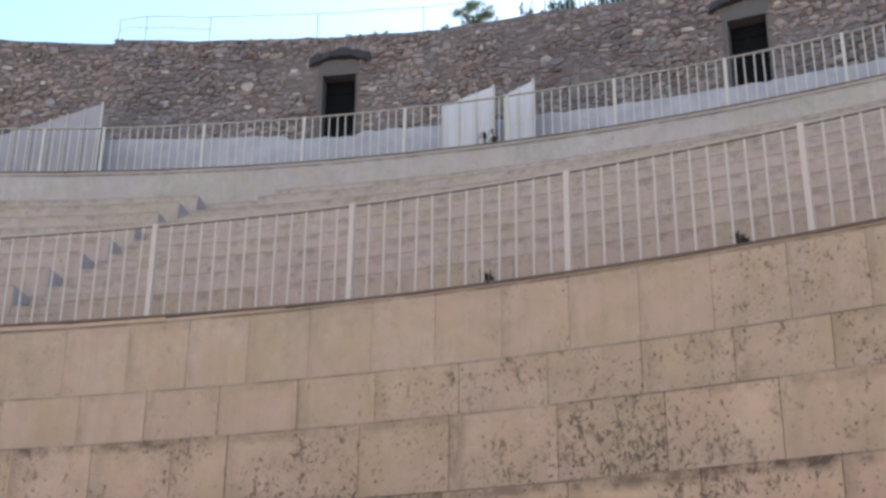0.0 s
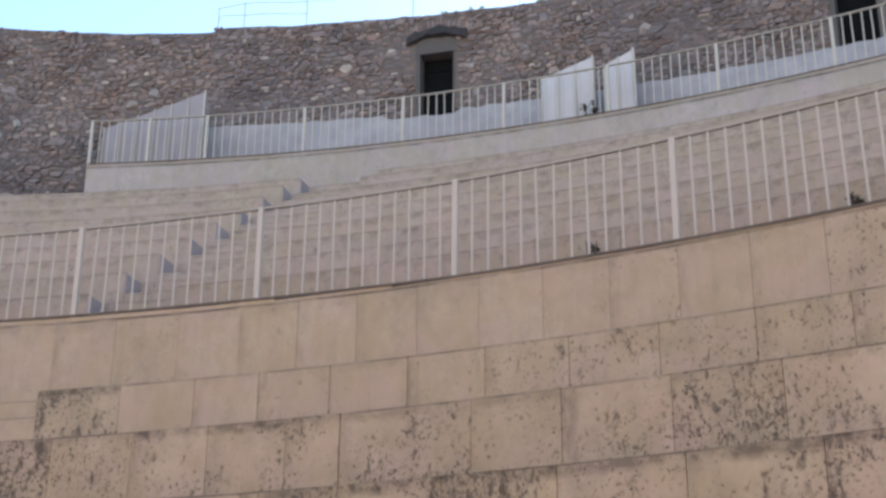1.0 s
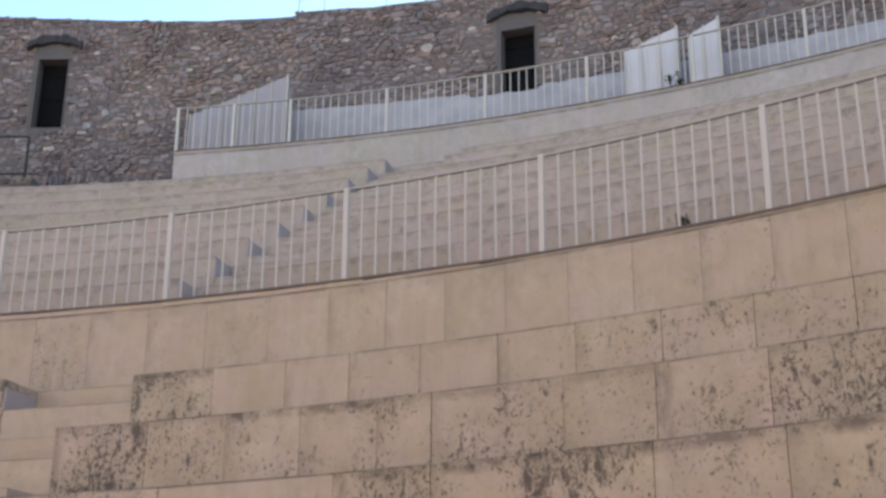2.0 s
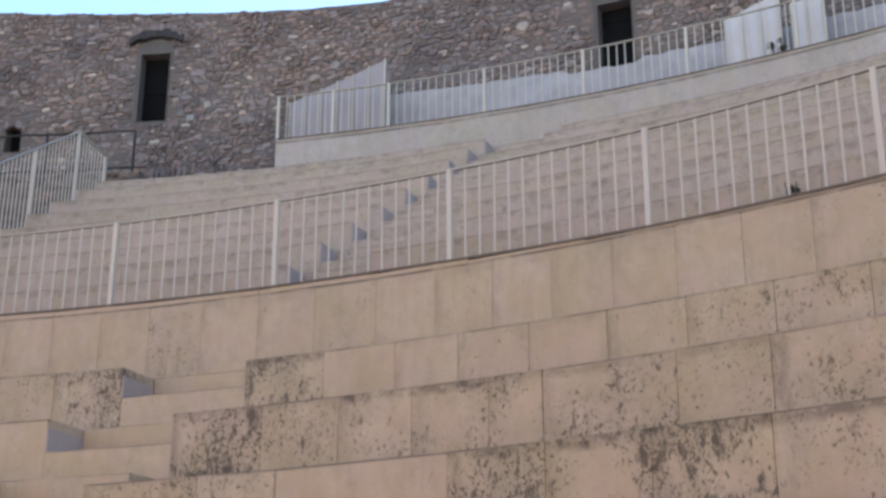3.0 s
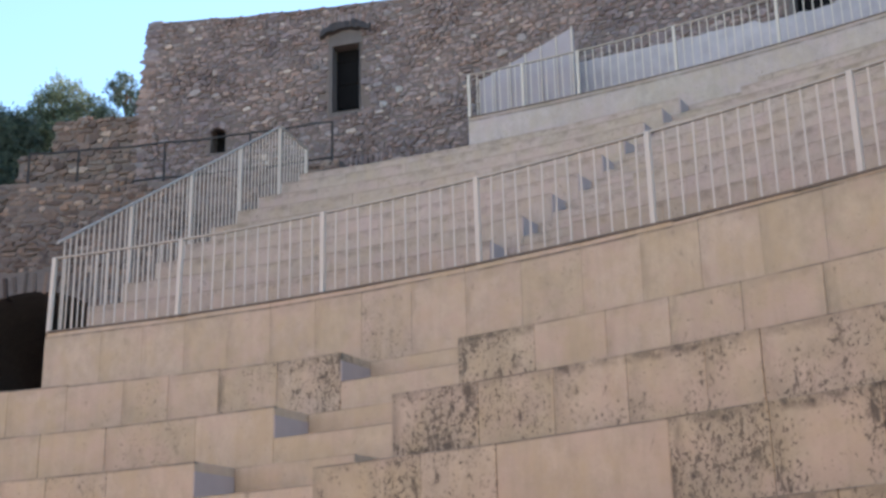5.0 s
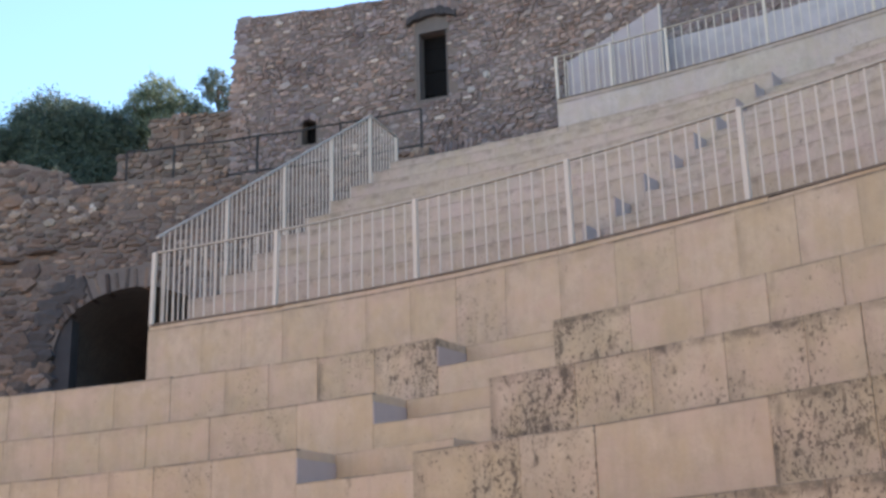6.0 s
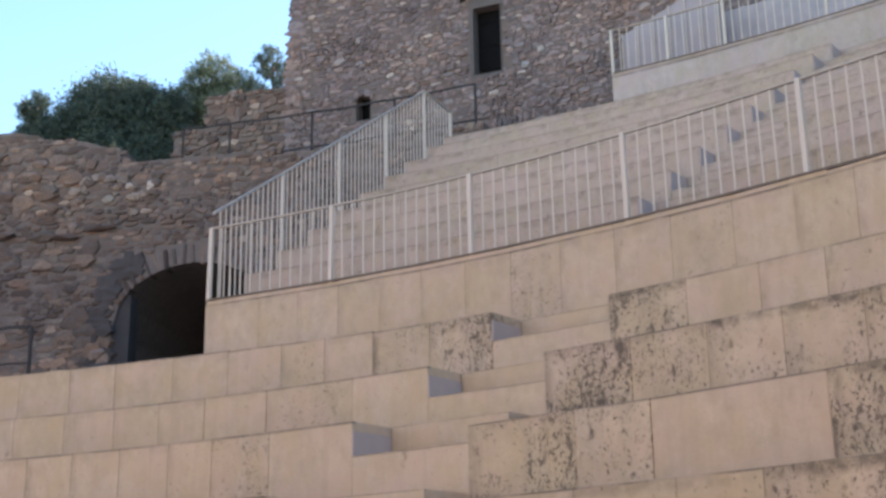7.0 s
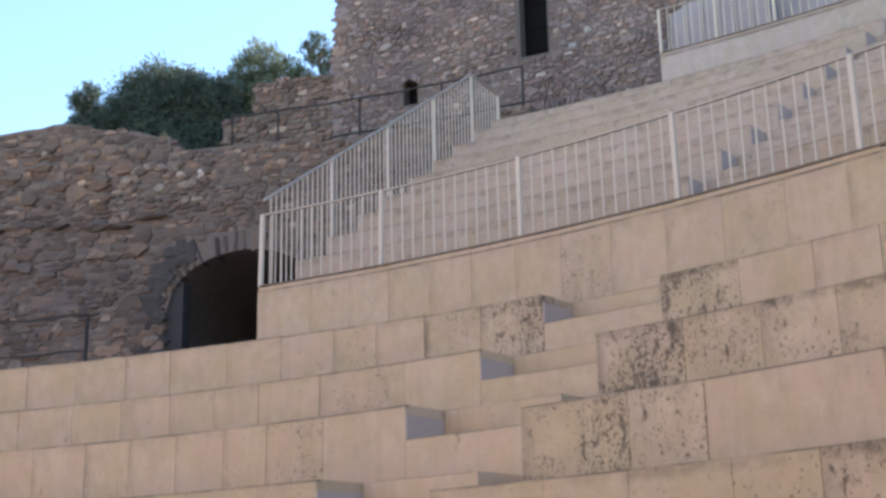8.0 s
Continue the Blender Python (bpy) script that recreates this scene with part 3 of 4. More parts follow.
# openings with dressed jambs, lintel and a hood of thin stones
for i, (lo, hi, s, t) in enumerate(OPEN):
    ob = empty("window_%d" % (i + 1), spot(RW, (lo + hi) / 2, s))
    tagged(ob, "dark doorway-like window with a dressed stone lintel", "window", kind="structure")
    inv = ob.matrix_world.inverted()

    def add(nm, bm, mt, lab=""):
        p = mesh_ob(nm, bm, mt, ob, lab)
        p.matrix_parent_inverse = inv
    bm = bmesh.new()
    ring(bm, RW - 0.02, RW + 0.5, lo - 0.12, hi + 0.16, t + 0.002, t + 0.17, 0.4)
    add("lintel", bm, M_LINTEL, "pale dressed stone lintel")
    for nm, u, v in (("jamb", hi - 0.001, hi + 0.13), ("jamb", lo - 0.03, lo + 0.001)):
        bm = bmesh.new()
        ring(bm, RW - 0.03, RW + 0.6, u, v, s, t, 0.4)
        add(nm, bm, M_LINTEL)
    bm = bmesh.new()
    ring(bm, RW - 0.02, RW + 0.5, lo - 0.1, hi + 0.1, s - 0.09, s - 0.002, 0.4)
    add("sill", bm, M_LINTEL)
    # two added leaves, near black to paint the dark of the room behind
    mid = (lo + hi) / 2 + 0.08
    for u, v in ((lo, mid), (mid, hi)):
        bm = bmesh.new()
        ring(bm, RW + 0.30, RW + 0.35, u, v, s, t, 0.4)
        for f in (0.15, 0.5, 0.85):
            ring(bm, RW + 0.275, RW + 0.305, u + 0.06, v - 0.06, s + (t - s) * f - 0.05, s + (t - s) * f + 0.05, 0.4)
        add("shutter", bm, M_SHADE, "near-black leaf coloured as the dark inside the opening")
    # plain stone between the lintel and the hood
    ca, hw = (lo + hi) / 2, (hi - lo) * 0.92
    bm = bmesh.new()
    strip(bm, RW - 0.006, RW + 0.5, lo - 0.12, hi + 0.16, t + 0.174, lambda a: t + 0.47 - 0.17 * ((a - ca) / hw) ** 2, 0.1)
    add("tympanum", bm, M_LINTEL)
    # curved hood with ragged ends, coloured dark as the shadow under the arch
    bm = bmesh.new()
    prev = None
    for j in range(15):
        f = j / 7 - 1
        zc = t + 0.47 - 0.17 * f * f
        th = 0.14 + 0.07 * noise.noise(Vector((j * 1.3, i + 0.4, 0.3)))
        out = 0.13 + 0.08 * noise.noise(Vector((j * 0.9, i + 0.4, 4.2)))
        cur = [bm.verts.new(P(r, ca + f * hw, z)) for r, z in ((RW - out, zc - th / 2), (RW + 0.05, zc - th * 0.7), (RW + 0.05, zc + th), (RW - out * 0.6, zc + th))]
        if prev:
            for q in range(4):
                bm.faces.new((prev[q], cur[q], cur[(q + 1) % 4], prev[(q + 1) % 4]))
        else:
            bm.faces.new(cur)
        prev = cur
    bm.faces.new(prev[::-1])
    add("hood", bm, M_HOOD, "stone hood coloured dark for the shadow band under the arch")
    # thin upright stones of the relieving arch over it
    for j in range(15):
        f = (j + 0.5) / 15 * 2 - 1
        verts, faces = [], []
        stone(verts, faces, RW, ca + f * hw * 1.05, t + 0.69 - 0.17 * f * f, 0.1, 0.24, 0.05, rg)
        data_ob("arch_stone", verts, faces, M_RUBBLE_O, ob).matrix_parent_inverse = inv
verts, faces = [], []
for j in range(7):
    f = (j + 0.5) / 7 * 2 - 1
    stone(verts, faces, RW - 0.01, (NICHE[0] + NICHE[1]) / 2 + f * 0.44, NICHE[3] + 0.06 - 0.2 * f * f, 0.12, 0.2, 0.05, rg)
data_ob("niche_head", verts, faces, M_RUBBLE, wall_back)
# board whose black colour stands in for the niche's inner shade
bm = bmesh.new()
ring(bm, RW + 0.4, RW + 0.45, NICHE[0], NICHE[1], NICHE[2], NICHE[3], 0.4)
tagged(mesh_ob("niche_shade_board", bm, M_SHADE), "near-black board coloured as the shade inside a small niche", "shutter", kind="structure")

# its broken lower stub
A_S1, A_S2 = 107.95, 109.3


def stub_top(a):
    return (14.28 if a < A_S1 else 13.42) + 0.06 * noise.noise(Vector((a * 2.0, 7.0, 1.0)))


bm = bmesh.new()
strip(bm, RW + 0.02, RW + 1.0, A_W1 + 0.03, A_S1, 11.0, lambda a: 14.22)
strip(bm, RW + 0.02, RW + 1.0, A_S1 + 0.001, A_S2, 11.0, lambda a: 13.36)
stub = mesh_ob("wall_stub", bm, M_MORTAR)
tagged(stub, "broken lower stub of the rubble wall", "wall", kind="structure")
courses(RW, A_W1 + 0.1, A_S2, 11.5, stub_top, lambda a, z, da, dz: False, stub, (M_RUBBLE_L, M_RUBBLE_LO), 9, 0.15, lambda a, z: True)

# ---- lower rubble wall with the vaulted passage ----
RA, AC, AH, SPRING, RISE = 34.0, 106.7, 3.25, 7.83, 1.42
A_A0, A_A1 = 95.02, 136.0


def arch_z(a):
    f = (a - AC) / AH
    return SPRING + RISE * math.sqrt(max(0.0, 1 - f * f)) if abs(f) < 1 else 4.0


def arch_top(a):
    if a < 103.2:
        z = 11.62
    elif a < 109.1:
        z = 11.80
    elif a < 109.6:
        z = 11.80 + (a - 109.1) * 0.76
    elif a < 114.5:
        z = 12.18 + (a - 109.6) * 0.125
    else:
        z = 12.79 - (a - 114.5) * 0.05
    return z + 0.09 * noise.noise(Vector((a * 1.3, 0.4, 2.0)))


def arch_free(a, z, da, dz):
    f = (a - AC) / (AH + 0.45 + da)
    return abs(f) < 1 and z - dz < SPRING + (RISE + 0.42) * math.sqrt(1 - f * f)


bm = bmesh.new()
strip(bm, RA, RA + 4.5, A_A0, AC - AH, 4.4, lambda a: min(arch_top(a), 11.6))
strip(bm, RA, RA + 4.5, AC + AH, 112.0, 4.4, lambda a: min(arch_top(a), 12.6) - 0.05)
strip(bm, RA, RA + 1.5, 112.0, A_A1, 3.4, lambda a: arch_top(a) - 0.05)
n = 22
for i in range(n):
    lo, hi = AC - AH + 2 * AH * i / n, AC - AH + 2 * AH * (i + 1) / n
    zl, zh = (max(SPRING - 0.05, arch_z(q)) for q in (lo, hi))
    vs = [P(r, a, z) for r in (RA, RA + 14) for a, z in ((lo, zl), (hi, zh), (hi, min(arch_top(hi - 0.001), 11.8)), (lo, min(arch_top(lo + 0.001), 11.8)))]
    solid(bm, vs, BOX)
ring(bm, RA + 13.9, RA + 14.3, AC - AH - 0.7, AC + AH + 0.7, 4.4, 11.0)
ring(bm, RA + 4.4, RA + 14, AC - AH - 0.7, AC - AH, 4.4, 11.0)
ring(bm, RA + 4.4, RA + 14, AC + AH, AC + AH + 0.7, 4.4, 11.0)
ring(bm, RA + 0.02, RA + 14, AC - AH, AC + AH, 4.3, 4.57)
wall_arch = mesh_ob("wall_arch", bm, M_MORTAR)
tagged(wall_arch, "old rubble stone wall with a dark vaulted passage", "wall", kind="structure")
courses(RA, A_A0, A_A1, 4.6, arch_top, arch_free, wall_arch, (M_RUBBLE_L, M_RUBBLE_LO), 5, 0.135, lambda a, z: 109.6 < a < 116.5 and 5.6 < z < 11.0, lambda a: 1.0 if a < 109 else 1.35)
# voussoirs, and rough stones of the jamb
nv = 29
vous = None
for j in range(nv):
    th = math.pi * (j + 0.5) / nv
    a, z = AC + AH * math.cos(th) * 1.06, SPRING + RISE * math.sin(th) + 0.16 * math.sin(th)
    if vous is None:
        bm = bmesh.new()
        box(bm, -0.05, 0.05, -0.03, 0.3, -0.06, 0.36)
        bmesh.ops.bevel(bm, geom=bm.edges[:], offset=0.02, segments=1, affect="EDGES")
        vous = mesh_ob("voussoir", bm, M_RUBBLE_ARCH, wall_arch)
        ob = vous
    else:
        ob = new("voussoir", vous.data)
        ob.parent = wall_arch
    tilt = math.degrees(math.atan2(math.cos(th) / (AH * 0.593), math.sin(th) / RISE))
    ob.matrix_basis = spot(RA, a, z - 0.1) @ pose(0, 0, 0, 0, -tilt, 0) @ pose(0, rng.uniform(-0.03, 0.03), rng.uniform(-0.04, 0.04), 0, rng.uniform(-8, 8), 0) @ Matrix.Diagonal((rng.uniform(0.85, 1.2), 1, rng.uniform(0.85, 1.2), 1))
verts, faces = [], []
for side in (-1, 1):
    z = 4.6
    while z < SPRING + 0.1:
        h = rg.uniform(0.22, 0.4)
        stone(verts, faces, RA + 0.02, AC + side * (AH + 0.28), z + h / 2, rg.uniform(0.35, 0.5), h, 0.1, rg)
        z += h
for _ in range(16):
    stone(verts, faces, RA + 0.02, rg.uniform(AC + AH + 0.5, AC + AH + 1.7), rg.uniform(5.2, 8.6), rg.uniform(0.4, 0.75), rg.uniform(0.3, 0.5), 0.17, rg)
a = AC + AH + 0.6
while a < 119:
    w = rg.uniform(0.4, 0.9)
    if rg.random() < 0.8:
        stone(verts, faces, RA + 0.02, a, 10.1 + 0.12 * math.sin(a * 1.1) + rg.uniform(-0.05, 0.05), w, rg.uniform(0.12, 0.2), rg.uniform(0.16, 0.3), rg)
    a += math.degrees(w / RA)
for _ in range(70):
    stone(verts, faces, RA + 0.02, rg.uniform(AC + AH + 0.7, 121), rg.uniform(6.4, 12.0), rg.uniform(0.3, 0.7), rg.uniform(0.18, 0.36), rg.uniform(0.1, 0.2), rg)
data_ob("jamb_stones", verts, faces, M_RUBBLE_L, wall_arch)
# a band of paler stones under the broken top of the wall
rp = random.Random(31)
for j in range(34):
    verts, faces = [], []
    w = rp.uniform(0.16, 0.36)
    stone(verts, faces, RA, rp.uniform(108.2, 112.1), rp.choice((10.98, 11.2, 11.42)) + rp.uniform(-0.06, 0.06), w, w * rp.uniform(0.55, 0.8), 0.11, rp)
    data_ob("stone", verts, faces, M_PALE_LOW if j % 3 else M_RUBBLE_LO, wall_arch)
# a grey rendered pier inside the passage, and mortar smeared over the haunch beside it
bm = bmesh.new()
strip(bm, RA + 0.06, RA + 0.45, 109.24, AC + AH - 0.004, 4.5, lambda a: max(SPRING, min(8.62, arch_z(a) + 0.02)), 0.12)
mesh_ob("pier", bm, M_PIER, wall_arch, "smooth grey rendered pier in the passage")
verts, faces = [], []
rp = random.Random(23)
for _ in range(22):
    th = rp.uniform(0.05, 0.95)
    a, z = AC + (AH + rp.uniform(0.35, 0.95)) * math.cos(th), SPRING + (RISE + rp.uniform(0.3, 0.75)) * math.sin(th)
    stone(verts, faces, RA + 0.02, a, z, rp.uniform(0.35, 0.7), rp.uniform(0.25, 0.45), rp.uniform(0.07, 0.13), rp)
for _ in range(16):
    stone(verts, faces, RA + 0.02, rp.uniform(AC + AH + 0.3, AC + AH + 1.1), rp.uniform(6.6, 8.3), rp.uniform(0.4, 0.8), rp.uniform(0.3, 0.55), rp.uniform(0.08, 0.15), rp)
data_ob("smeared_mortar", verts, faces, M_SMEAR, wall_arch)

# hill terrace behind the lower wall
bm = bmesh.new()
ring(bm, RA + 1.4, 75, 112.0, 150, 4, 11.5, 3.0)
ring(bm, RA + 4.4, 75, AC + AH + 0.6, 112.0, 4, 11.5, 3.0)
ring(bm, RA + 4.4, 75, AC - AH - 0.6, AC + AH + 0.6, 10.95, 11.5, 3.0)
ring(bm, RW + 1.2, 75, 40, AC - AH - 0.6, 4, 11.55, 3.0)
tagged(mesh_ob("terrace", bm, M_EARTH), "earth terrace of the hill behind the walls", "ground", kind="structure")

# ---- railings ----
def railing(name, label, r, z, angles, h, nb, drop=0.0, dip=lambda a: 0.0):
    """A curved railing: square posts, a flat top and bottom rail, thin balusters."""
    rail = empty(name, spot(r, sum(angles) / len(angles), z))
    tagged(rail, label, "railing", "curved railings")
    inv = rail.matrix_world.inverted()

    def piece(nm, bm, mt):
        ob = mesh_ob(nm, bm, mt, rail)
        ob.matrix_parent_inverse = inv
        return ob
    post = baluster = None
    for i, a in enumerate(angles):
        if post is None:
            bm = bmesh.new()
            box(bm, -0.028, 0.028, -0.028, 0.028, -drop, h)
            bmesh.ops.bevel(bm, geom=bm.edges[:], offset=0.005, segments=1, affect="EDGES")
            post = mesh_ob("post", bm, M_RAIL, rail)
            ob = post
        else:
            ob = new("post", post.data)
            ob.parent = rail
        ob.matrix_parent_inverse = inv
        ob.matrix_basis = spot(r - 0.02, a, z - 0.012 - dip(a)) @ pose(0, 0, 0, rng.uniform(-0.6, 0.6), rng.uniform(-0.6, 0.6), 0)
    for a, b in zip(angles, angles[1:]):
        n = max(2, round(nb * abs(b - a) / abs(angles[-2] - angles[-3])))
        for j in range(1, n):
            c = a + (b - a) * j / n
            if baluster is None:
                bm = bmesh.new()
                tube(bm, (0, 0, 0.01 - drop), (0, 0, h - 0.02), 0.012, 6)
                baluster = mesh_ob("baluster", bm, M_RAIL, rail)
                ob = baluster
            else:
                ob = new("baluster", baluster.data)
                ob.parent = rail
            ob.matrix_parent_inverse = inv
            ob.matrix_basis = spot(r, c, z - dip(c)) @ pose(0, 0, 0, rng.uniform(-0.4, 0.4), rng.uniform(-0.7, 0.7), 0)
    lo, hi = min(angles), max(angles)
    n = max(2, round((hi - lo) / 0.7))
    line = [lo + (hi - lo) * i / n for i in range(n + 1)]
    bm = bmesh.new()
    bar(bm, [P(r, a, z + h - 0.012 - dip(a)) for a in line], 0.045, 0.022)
    piece("top_rail", bm, M_RAILTOP)
    bm = bmesh.new()
    bar(bm, [P(r - 0.034, a, z + 0.002 - drop - dip(a)) for a in line], 0.05, 0.024)
    piece("bottom_rail", bm, M_RAILBASE)
    return rail


LOW_POSTS = [94.86, 90.33, 85.42, 80.47, 75.51, 70.45, 65.33, 60.28, 55.24, 50.24, 45.24]
railing("railing", "cream painted steel railing along the lower podium edge", R1, Z1, LOW_POSTS, 0.985, 13, 0.038, sink)
UP_POSTS = [90.2, 88.2, 86.18] + [82.77 - 3.39 * i for i in range(11)]
railing("railing", "pale painted steel railing along the upper podium edge", RU, ZU, UP_POSTS, 0.9, 12, 0.09)

# the sloping railing up the side of the seats
AS = A_END - 0.12
slope = empty("stair_railing", spot(R1, AS, Z1))
tagged(slope, "cream painted steel railing climbing beside the upper tiers", "railing")
s_inv = slope.matrix_world.inverted()


def rail_z(r):
    return 6.86 + (r - 24.45) * 0.655 if r < 30.95 else 11.12 - (r - 30.95) * 0.02


def tread_z(r):
    k = min(NS - 1, int((r - RS) / DS))
    return Z1 - 0.05 if r < RS else ZS + k * HS - (TOP_DROP if k == NS - 1 else 0.0)


def s_piece(nm, bm, mt):
    ob = mesh_ob(nm, bm, mt, slope)
    ob.matrix_parent_inverse = s_inv


for r in (26.14, 27.80, 29.43, 30.95, 32.1):
    bm = bmesh.new()
    box(bm, -0.024, 0.024, -0.024, 0.024, tread_z(r), rail_z(r))
    bm.transform(spot(r, AS, 0))
    s_piece("post", bm, M_RAIL)
r = 24.60
while r < 32.05:
    if min(abs(r - q) for q in (26.14, 27.80, 29.43, 30.95)) > 0.05:
        bm = bmesh.new()
        tube(bm, P(r, AS, tread_z(r)), P(r, AS, rail_z(r) - 0.01), 0.0115, 6)
        s_piece("baluster", bm, M_RAIL)
    r += 0.128
bm = bmesh.new()
bar(bm, [P(q, AS, rail_z(q)) for q in (24.45, 27.0, 30.95, 32.12)], 0.045, 0.03)
s_piece("top_rail", bm, M_RAILTOP)

# ---- white plinth and stair parapets behind the upper railing ----
bm = bmesh.new()
strip(bm, 35.45, RW + 0.02, 46, 87.2, ZU - 0.02, lambda a: 13.14 + (a - 62) * 0.014 + 0.05 * noise.noise(Vector((a * 2.1, 0, 5))) - (0.09 if 78.2 < a < 80.6 else 0.0), 0.25)
tagged(mesh_ob("plinth", bm, M_RENDER), "pale grey rendered plinth at the foot of the rubble wall", "wall", kind="structure")


def parapet(label, a0, a1, z0, z1, material, r=34.75):
    """A white stair parapet whose top climbs from a1 to a0, with slim posts on its edge."""
    ob = empty("stair_parapet", spot(r, (a0 + a1) / 2, ZU))
    tagged(ob, label, "parapet", "white stair parapets")
    inv = ob.matrix_world.inverted()
    bm = bmesh.new()
    strip(bm, r, r + 0.12, a0, a1, ZU - 0.02, lambda a: z0 + (z1 - z0) * (a - a0) / (a1 - a0), 0.5)
    p = mesh_ob("panel", bm, material, ob)
    p.matrix_parent_inverse = inv
    n = max(2, round((a1 - a0) / 0.62))
    for j in range(n + 1):
        a = a0 + (a1 - a0) * j / n
        bm = bmesh.new()
        tube(bm, P(r - 0.03, a, ZU - 0.01), P(r - 0.03, a, z0 + (z1 - z0) * j / n + 0.015), 0.022 if j == 0 else 0.014, 6)
        p = mesh_ob("upright", bm, M_RAIL, ob)
        p.matrix_parent_inverse = inv


parapet("grey sloping stair parapet with slim metal uprights", 86.62, 90.1, 13.95, 13.2, M_PANEL)
parapet("white plastered stair parapet with a sloping top", 73.25, 74.95, 13.66, 13.36, M_PLASTER)
parapet("short white plastered stair parapet beside a gap", 71.95, 72.9, 13.66, 13.42, M_PLASTER)

# dark iron railing on the ledge under the tall wall
def iron_rail(label, r, z, angles, h, bars):
    ob = empty("iron_railing", spot(r, sum(angles) / len(angles), z))
    tagged(ob, label, "railing")
    inv = ob.matrix_world.inverted()
    for a in angles:
        bm = bmesh.new()
        box(bm, -0.02, 0.02, -0.02, 0.02, 0, h)
        bm.transform(spot(r, a, z - 0.01))
        mesh_ob("post", bm, M_IRON, ob).matrix_parent_inverse = inv
    lo, hi = min(angles), max(angles)
    n = max(2, round((hi - lo) / 0.8))
    for f in bars:
        bm = bmesh.new()
        bar(bm, [P(r, lo + (hi - lo) * i / n, z + h * f + 0.015 * math.sin(i * 1.7)) for i in range(n + 1)], 0.035, 0.035 if f > 0.9 or f < 0.1 else 0.022)
        mesh_ob("rail", bm, M_IRON, ob).matrix_parent_inverse = inv


iron_rail("dark thin iron railing on the rubble wall ledge", RA + 0.08, 11.62, [95.36, 98.6, 102.0, 105.44, 107.4], 0.92, (1.0, 0.09))
iron_rail("low dark iron railing on the stone landing", 25.0, 4.63, [102.7, 107.7, 112.7], 1.1, (1.0, 0.5))

# ---- fences on top of the tall wall ----
top_fence = empty("wall_fence", spot(RW + 0.4, 81, 16.0))
tagged(top_fence, "thin pale steel fence on top of the rubble wall", "fence")
inv = top_fence.matrix_world.inverted()
for a in (87.38, 86.42, 84.1, 80.2, 76.4, 72.6):
    bm = bmesh.new()
    tube(bm, P(RW + 0.4, a, wall_top(a) - 0.1), P(RW + 0.4, a, wall_top(a) + 0.86), 0.014, 6)
    mesh_ob("post", bm, M_GALV, top_fence).matrix_parent_inverse = inv
for f, lo in ((0.85, 72.6), (0.55, 84.1)):
    bm = bmesh.new()
    bar(bm, [P(RW + 0.4, 87.38 + (lo - 87.38) * i / 16, wall_top(87.38 + (lo - 87.38) * i / 16) + f) for i in range(17)], 0.015, 0.015)
    mesh_ob("rail", bm, M_GALV, top_fence).matrix_parent_inverse = inv
green_fence = empty("green_fence", spot(RW + 0.5, 70, 16.0))
tagged(green_fence, "green steel fence with upright bars on the wall", "fence")
inv = green_fence.matrix_world.inverted()
for i in range(26):
    a = 72.2 - i * 0.17
    bm = bmesh.new()
    tube(bm, P(RW + 0.5, a, wall_top(a) - 0.08), P(RW + 0.5, a, 17.1), 0.02, 5)
    mesh_ob("bar", bm, M_GREEN, green_fence).matrix_parent_inverse = inv
for z in (16.1, 17.08):
    bm = bmesh.new()
    bar(bm, [P(RW + 0.5, 72.25 - 4.3 * i / 8, z) for i in range(9)], 0.03, 0.04)
    mesh_ob("rail", bm, M_GREEN, green_fence).matrix_parent_inverse = inv


# ---- plants ----
def foliage(name, dark, light):
    m, nt, b = mat(name)
    n = Net(nt)
    rnd = nt.nodes.new("ShaderNodeNewGeometry").outputs["Random Per Island"]
    c = n.ramp(rnd, [(0.0, dark), (0.7, tuple((d + l) / 2 for d, l in zip(dark, light))), (1.0, light)])
    c = n.mix(1.0, c, n.ramp(n.noise(n.place(), 1.4, 3), [(0.3, 0.7), (0.7, 1.2)]), "MULTIPLY")
    n.link(c, b.inputs["Base Color"])
    b.inputs["Roughness"].default_value = 0.6
    t = n.put("ShaderNodeBsdfTranslucent")
    n.link(c, t.inputs["Color"])
    mx = n.put("ShaderNodeMixShader", Fac=0.35)
    n.link(b.outputs[0], mx.inputs[1])
    n.link(t.outputs[0], mx.inputs[2])
    n.link(mx.outputs[0], nt.nodes["Material Output"].inputs["Surface"])
    return m


M_PINE = foliage("dark_pine_needles", (0.04, 0.068, 0.055), (0.115, 0.165, 0.115))
M_OLIVE = foliage("grey_green_leaves", (0.06, 0.095, 0.055), (0.24, 0.30, 0.19))
M_WEED = foliage("wall_weeds", (0.12, 0.155, 0.105), (0.33, 0.39, 0.27))


